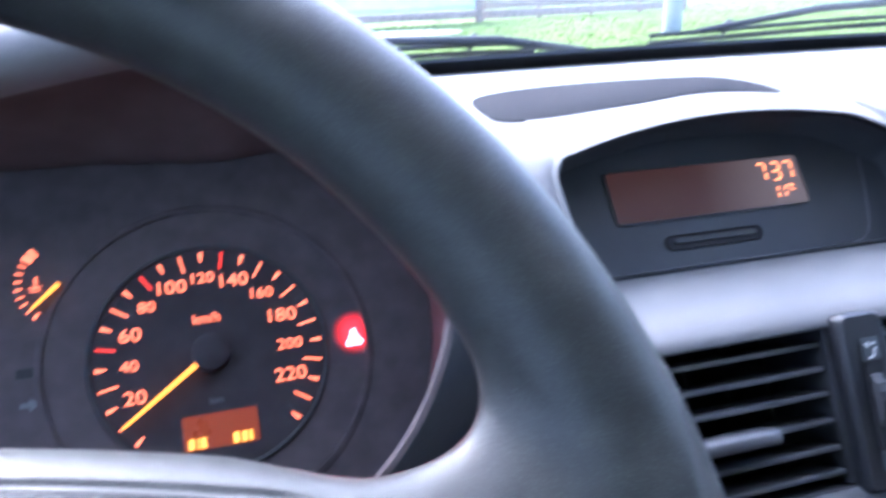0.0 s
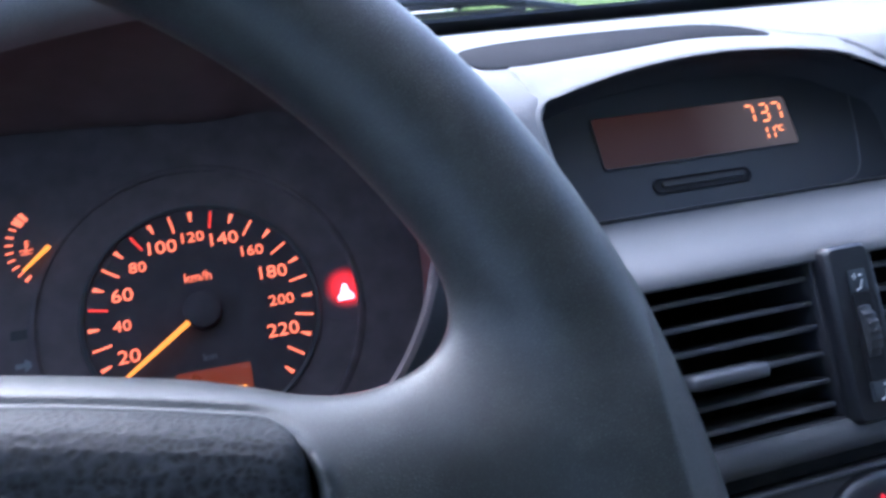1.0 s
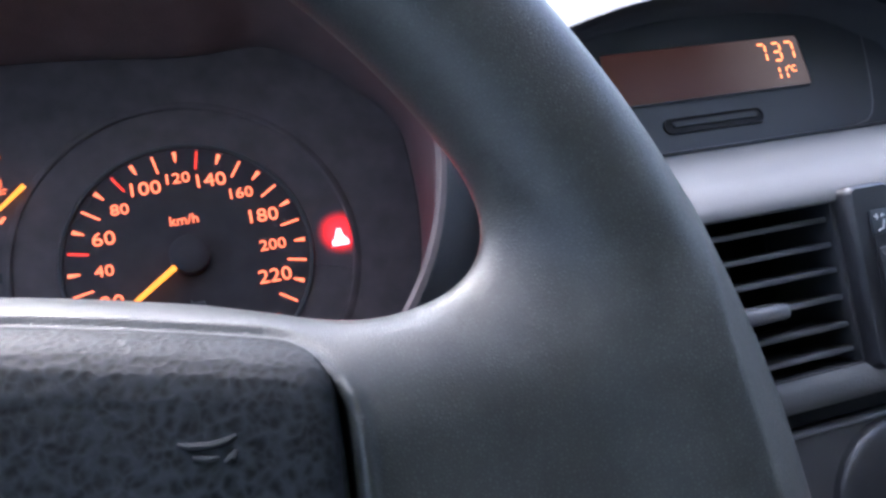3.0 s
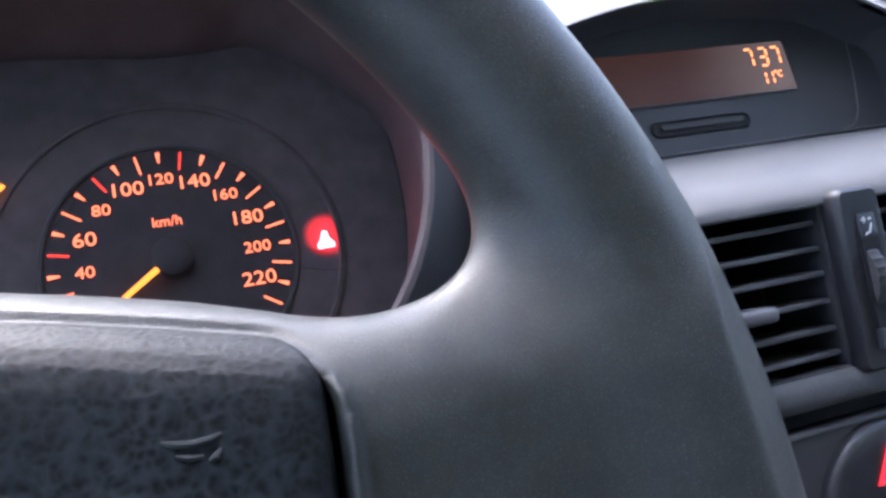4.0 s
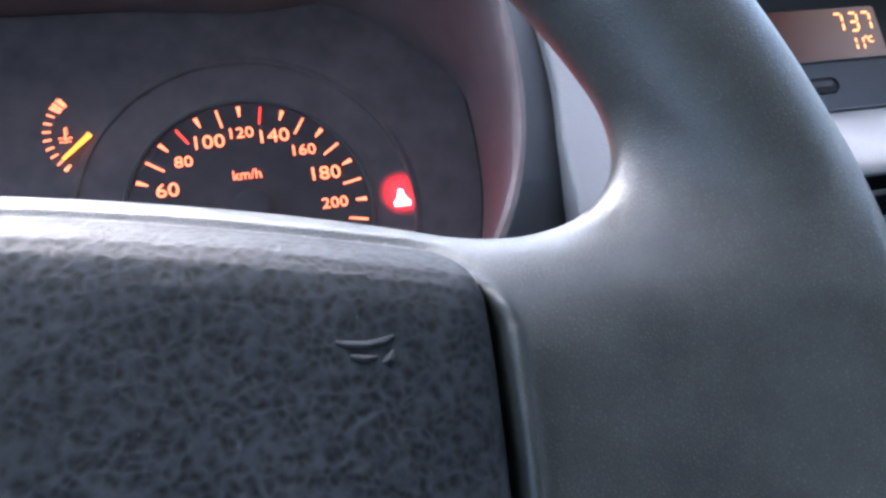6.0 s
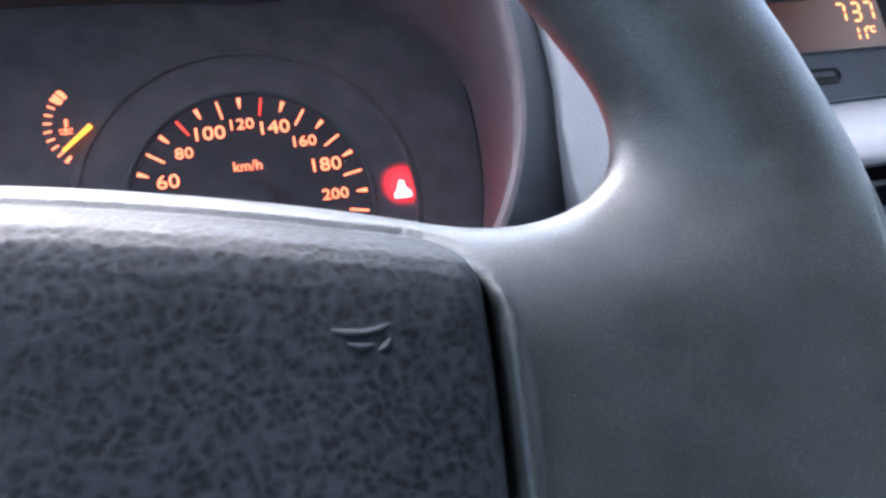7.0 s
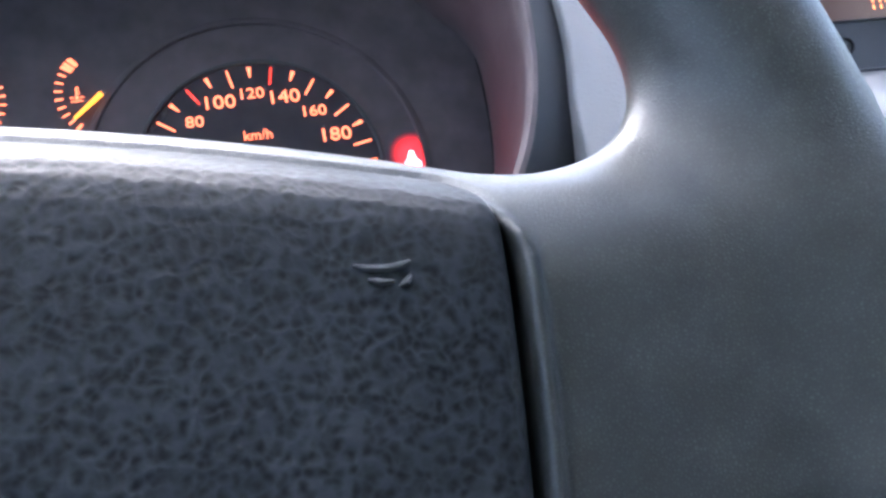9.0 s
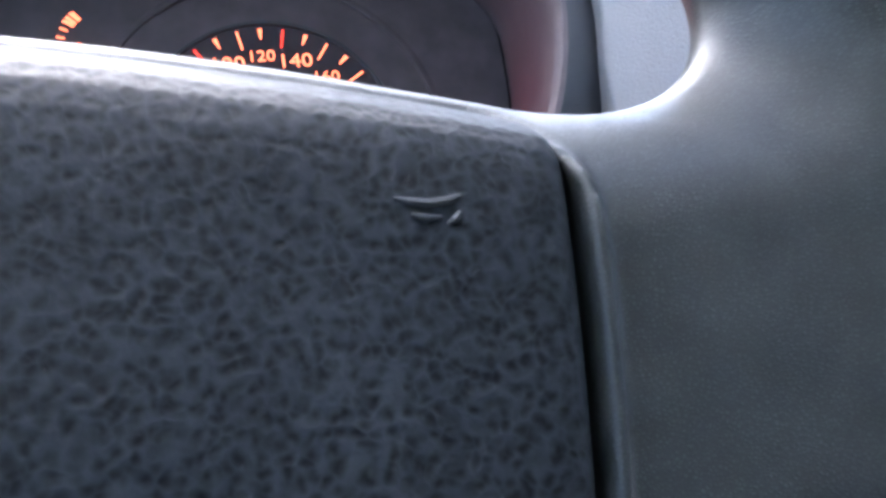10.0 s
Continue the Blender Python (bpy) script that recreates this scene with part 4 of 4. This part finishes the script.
def wheel_skin(x, y, z):
    """Signed distance to the moulded skin: round rim, two spokes that flow into it, and the pocket for the pad."""
    x = np.abs(x)
    ring = np.sqrt((np.sqrt(x * x + y * y) - 0.1634) ** 2 + z * z) - 0.0158
    top = np.where(x < 0.1, WTOP - arch(x), 0.0361 + 0.0031 * np.clip((0.118 - x) / 0.018, 0, 1) ** 2)
    low = -0.040
    m = np.clip((0.112 - x) / 0.024, 0, 1)
    top, ry, rz, zc = top + 0.0034 * m, 0.022 + 0.004 * m, 0.0193 + 0.014 * m, -0.0080 - 0.014 * m
    u = np.maximum(np.maximum(y - (top - ry), (low + ry) - y), 0) / ry
    w = (z - zc) / rz
    k = np.sqrt(u * u + w * w) + 1e-6
    bar = (k - 1) * k / np.sqrt((u / ry) ** 2 + (w / rz) ** 2 + 1e-3)
    bar = np.maximum(np.maximum(bar, -0.021 - z), x - 0.160)
    blend = np.clip((z + 0.004) / 0.016, 0, 1)
    body = smooth_min(ring, bar, 0.027 - 0.014 * blend * blend * (3 - 2 * blend))
    up = y + arch(x)
    half = 0.1059 - drawn_in(POCKET - up)
    rc = 0.0105
    qx, qy = x - (half - rc), up - (POCKET - 0.0026 - rc)
    hollow = np.sqrt(np.maximum(qx, 0) ** 2 + np.maximum(qy, 0) ** 2) + np.minimum(np.maximum(qx, qy), 0) - rc
    side = np.clip((POCKET - up) / 0.010, 0, 1)
    body = body - 0.0019 * side * np.exp(-((hollow - 0.0014) / 0.0012) ** 2)
    px, py = x - (0.0964 - drawn_in(PADTOP - up)), up - (PADTOP - 0.009)
    seam_gap = np.sqrt(np.maximum(px, 0) ** 2 + np.maximum(py, 0) ** 2) + np.minimum(np.maximum(px, py), 0) - 0.009
    body = body + 0.0010 * np.exp(-((seam_gap - 0.0004) / 0.0011) ** 2) * (1 - side)
    hollow = np.maximum(hollow, -0.013 - z)
    return -smooth_min(-body, hollow, 0.0010)


def skin_mesh(field, lo, hi, h):
    """A closed mesh on the zero of a distance field: one point in each cell that it crosses, drawn onto the surface."""
    ax = [np.arange(lo[i], hi[i] + h, h) for i in range(3)]
    g = field(*np.meshgrid(*ax, indexing="ij"))
    inside = g < 0
    n = [len(c) for c in ax]
    count = np.zeros([c - 1 for c in n], dtype=np.int8)
    for i in (0, 1):
        for j in (0, 1):
            for k in (0, 1):
                count += inside[i:n[0] - 1 + i, j:n[1] - 1 + j, k:n[2] - 1 + k]
    cells = np.argwhere((count > 0) & (count < 8))
    index = np.full(count.shape, -1, dtype=np.int64)
    index[tuple(cells.T)] = np.arange(len(cells))
    p = np.array(lo) + (cells + 0.5) * h
    e = h * 0.3
    for _ in range(6):
        d = field(*p.T)
        grad = np.stack([(field(*(p + e * np.eye(3)[i]).T) - field(*(p - e * np.eye(3)[i]).T)) / (2 * e) for i in range(3)], axis=1)
        p = p - 0.8 * grad * np.clip(d / np.maximum((grad ** 2).sum(axis=1), 0.05), -h, h)[:, None]
    faces = []
    for axis in range(3):
        b, c = (axis + 1) % 3, (axis + 2) % 3
        first, second = [slice(None)] * 3, [slice(None)] * 3
        first[axis], second[axis] = slice(0, -1), slice(1, None)
        cross = np.argwhere(inside[tuple(first)] != inside[tuple(second)])
        step_b, step_c = np.eye(3, dtype=int)[b], np.eye(3, dtype=int)[c]
        quad = np.stack([index[tuple((cross - i * step_b - j * step_c).T)] for i, j in ((0, 0), (1, 0), (1, 1), (0, 1))], axis=1)
        flip = ~inside[tuple(first)][tuple(cross.T)]
        quad[flip] = quad[flip][:, ::-1]
        faces.append(quad)
    return p, np.concatenate(faces)


def rim_mesh():
    v, f = skin_mesh(wheel_skin, (-0.1825, -0.1825, -0.0235), (0.1825, 0.1825, 0.0195), 0.001)
    me = bpy.data.meshes.new("rim")
    me.from_pydata(v.tolist(), [], f.tolist())
    me.materials.append(RIM)
    me.shade_smooth()
    ob = new("rim", me)
    ob.parent = steering
    ob["label"] = "black leather-grained rim and spokes"
    return ob


rim_mesh()


def curve(d, pts):
    """Height read off a profile of (distance, height) pairs."""
    return float(np.interp(d, [p[0] for p in pts], [p[1] for p in pts]))


TOPROLL = ((0, -0.006), (0.0001, 0.0014), (0.0003, 0.0030), (0.0007, 0.0041), (0.0012, 0.0050), (0.0022, 0.0068), (0.0036, 0.0089), (0.0052, 0.0108), (0.0079, 0.0127), (0.0114, 0.0141), (0.0154, 0.0149), (0.0194, 0.0152))
SIDEROLL = ((0, -0.012), (0.0002, 0.004), (0.0006, 0.0085), (0.0012, 0.0108), (0.0022, 0.0129), (0.0038, 0.0145), (0.007, 0.0152))


def pad():
    """Padded centre: arched rolled top, tight upper corners, sides drawn in downwards."""
    lo = -0.078
    ds = [0, 0.0002, 0.0005, 0.0009, 0.0014, 0.0020, 0.0028, 0.0038, 0.0050, 0.0064]
    dt = [0, 0.0002, 0.0004, 0.0007, 0.0010] + [0.0014 + 0.0004 * i for i in range(32)] + [0.0146, 0.0158, 0.017]
    ys = [PADTOP - d for d in dt] + [PADTOP - 0.017 - (PADTOP - 0.017 - lo) * (i / 44) for i in range(1, 45)]
    grid = []
    for yy in ys:
        d = PADTOP - yy
        half = 0.1054 - float(drawn_in(d))
        if d < 0.009:
            half -= 0.009 - math.sqrt(max(0, 0.009 ** 2 - (0.009 - d) ** 2))
        cols = [half - e for e in ds] + [(half - 0.0064) * (1 - i / 34) for i in range(1, 35)]
        row = []
        for x in [-c for c in cols] + cols[::-1][1:]:
            a, b = curve(d, TOPROLL), curve(half - abs(x), SIDEROLL)
            z = float(smooth_min(a, b, 0.0030))
            z += 0.0040 * (1 - (x / 0.11) ** 2) * step(0.004, 0.055, d)
            row.append((x, yy - float(arch(x)), z))
        grid.append(row)
    nr, nc = len(grid), len(grid[0])
    v, f = loft(grid, closed=False)
    edge = [(0, j) for j in range(nc)] + [(i, nc - 1) for i in range(1, nr)] + [(nr - 1, j) for j in range(nc - 2, -1, -1)] + [(i, 0) for i in range(nr - 2, 0, -1)]
    k = len(v)
    v += [(grid[i][j][0], grid[i][j][1], -0.017) for i, j in edge]
    for e in range(len(edge)):
        g = (e + 1) % len(edge)
        f.append((edge[e][0] * nc + edge[e][1], edge[g][0] * nc + edge[g][1], k + g, k + e))
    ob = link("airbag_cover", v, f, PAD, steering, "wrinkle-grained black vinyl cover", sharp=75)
    horn = [[(-0.0040, 0.0010), (-0.0024, 0.0004), (0.0, 0.0), (0.0022, 0.0001), (0.0036, 0.0006)], [(-0.0024, -0.0011), (-0.0008, -0.0017), (0.0010, -0.0018)], [(0.0016, -0.0026), (0.0025, -0.0022), (0.0033, -0.0013)]]

    def surface(x, y):
        return min(v, key=lambda p: (p[0] - x) ** 2 + (p[1] - y) ** 2)[2]

    bm = bmesh.new()
    for line in horn:
        pv, pf = tube([(0.0864 + x, 0.0204 + y, surface(0.0864 + x, 0.0204 + y) - 0.0001) for x, y in line], [0.0003] + [0.0006] * (len(line) - 2) + [0.0003], 8)
        vs = [bm.verts.new(p) for p in pv]
        for fc in pf:
            bm.faces.new([vs[i] for i in fc])
    part("horn_symbol", bm, PALEVINYL, ob, "embossed horn symbol")
    v, f = tube([(0, 0, -0.09), (0, 0, -0.012)], 0.045, 32)
    link("hub", v, f, BLACK, steering, "black column hub")


pad()
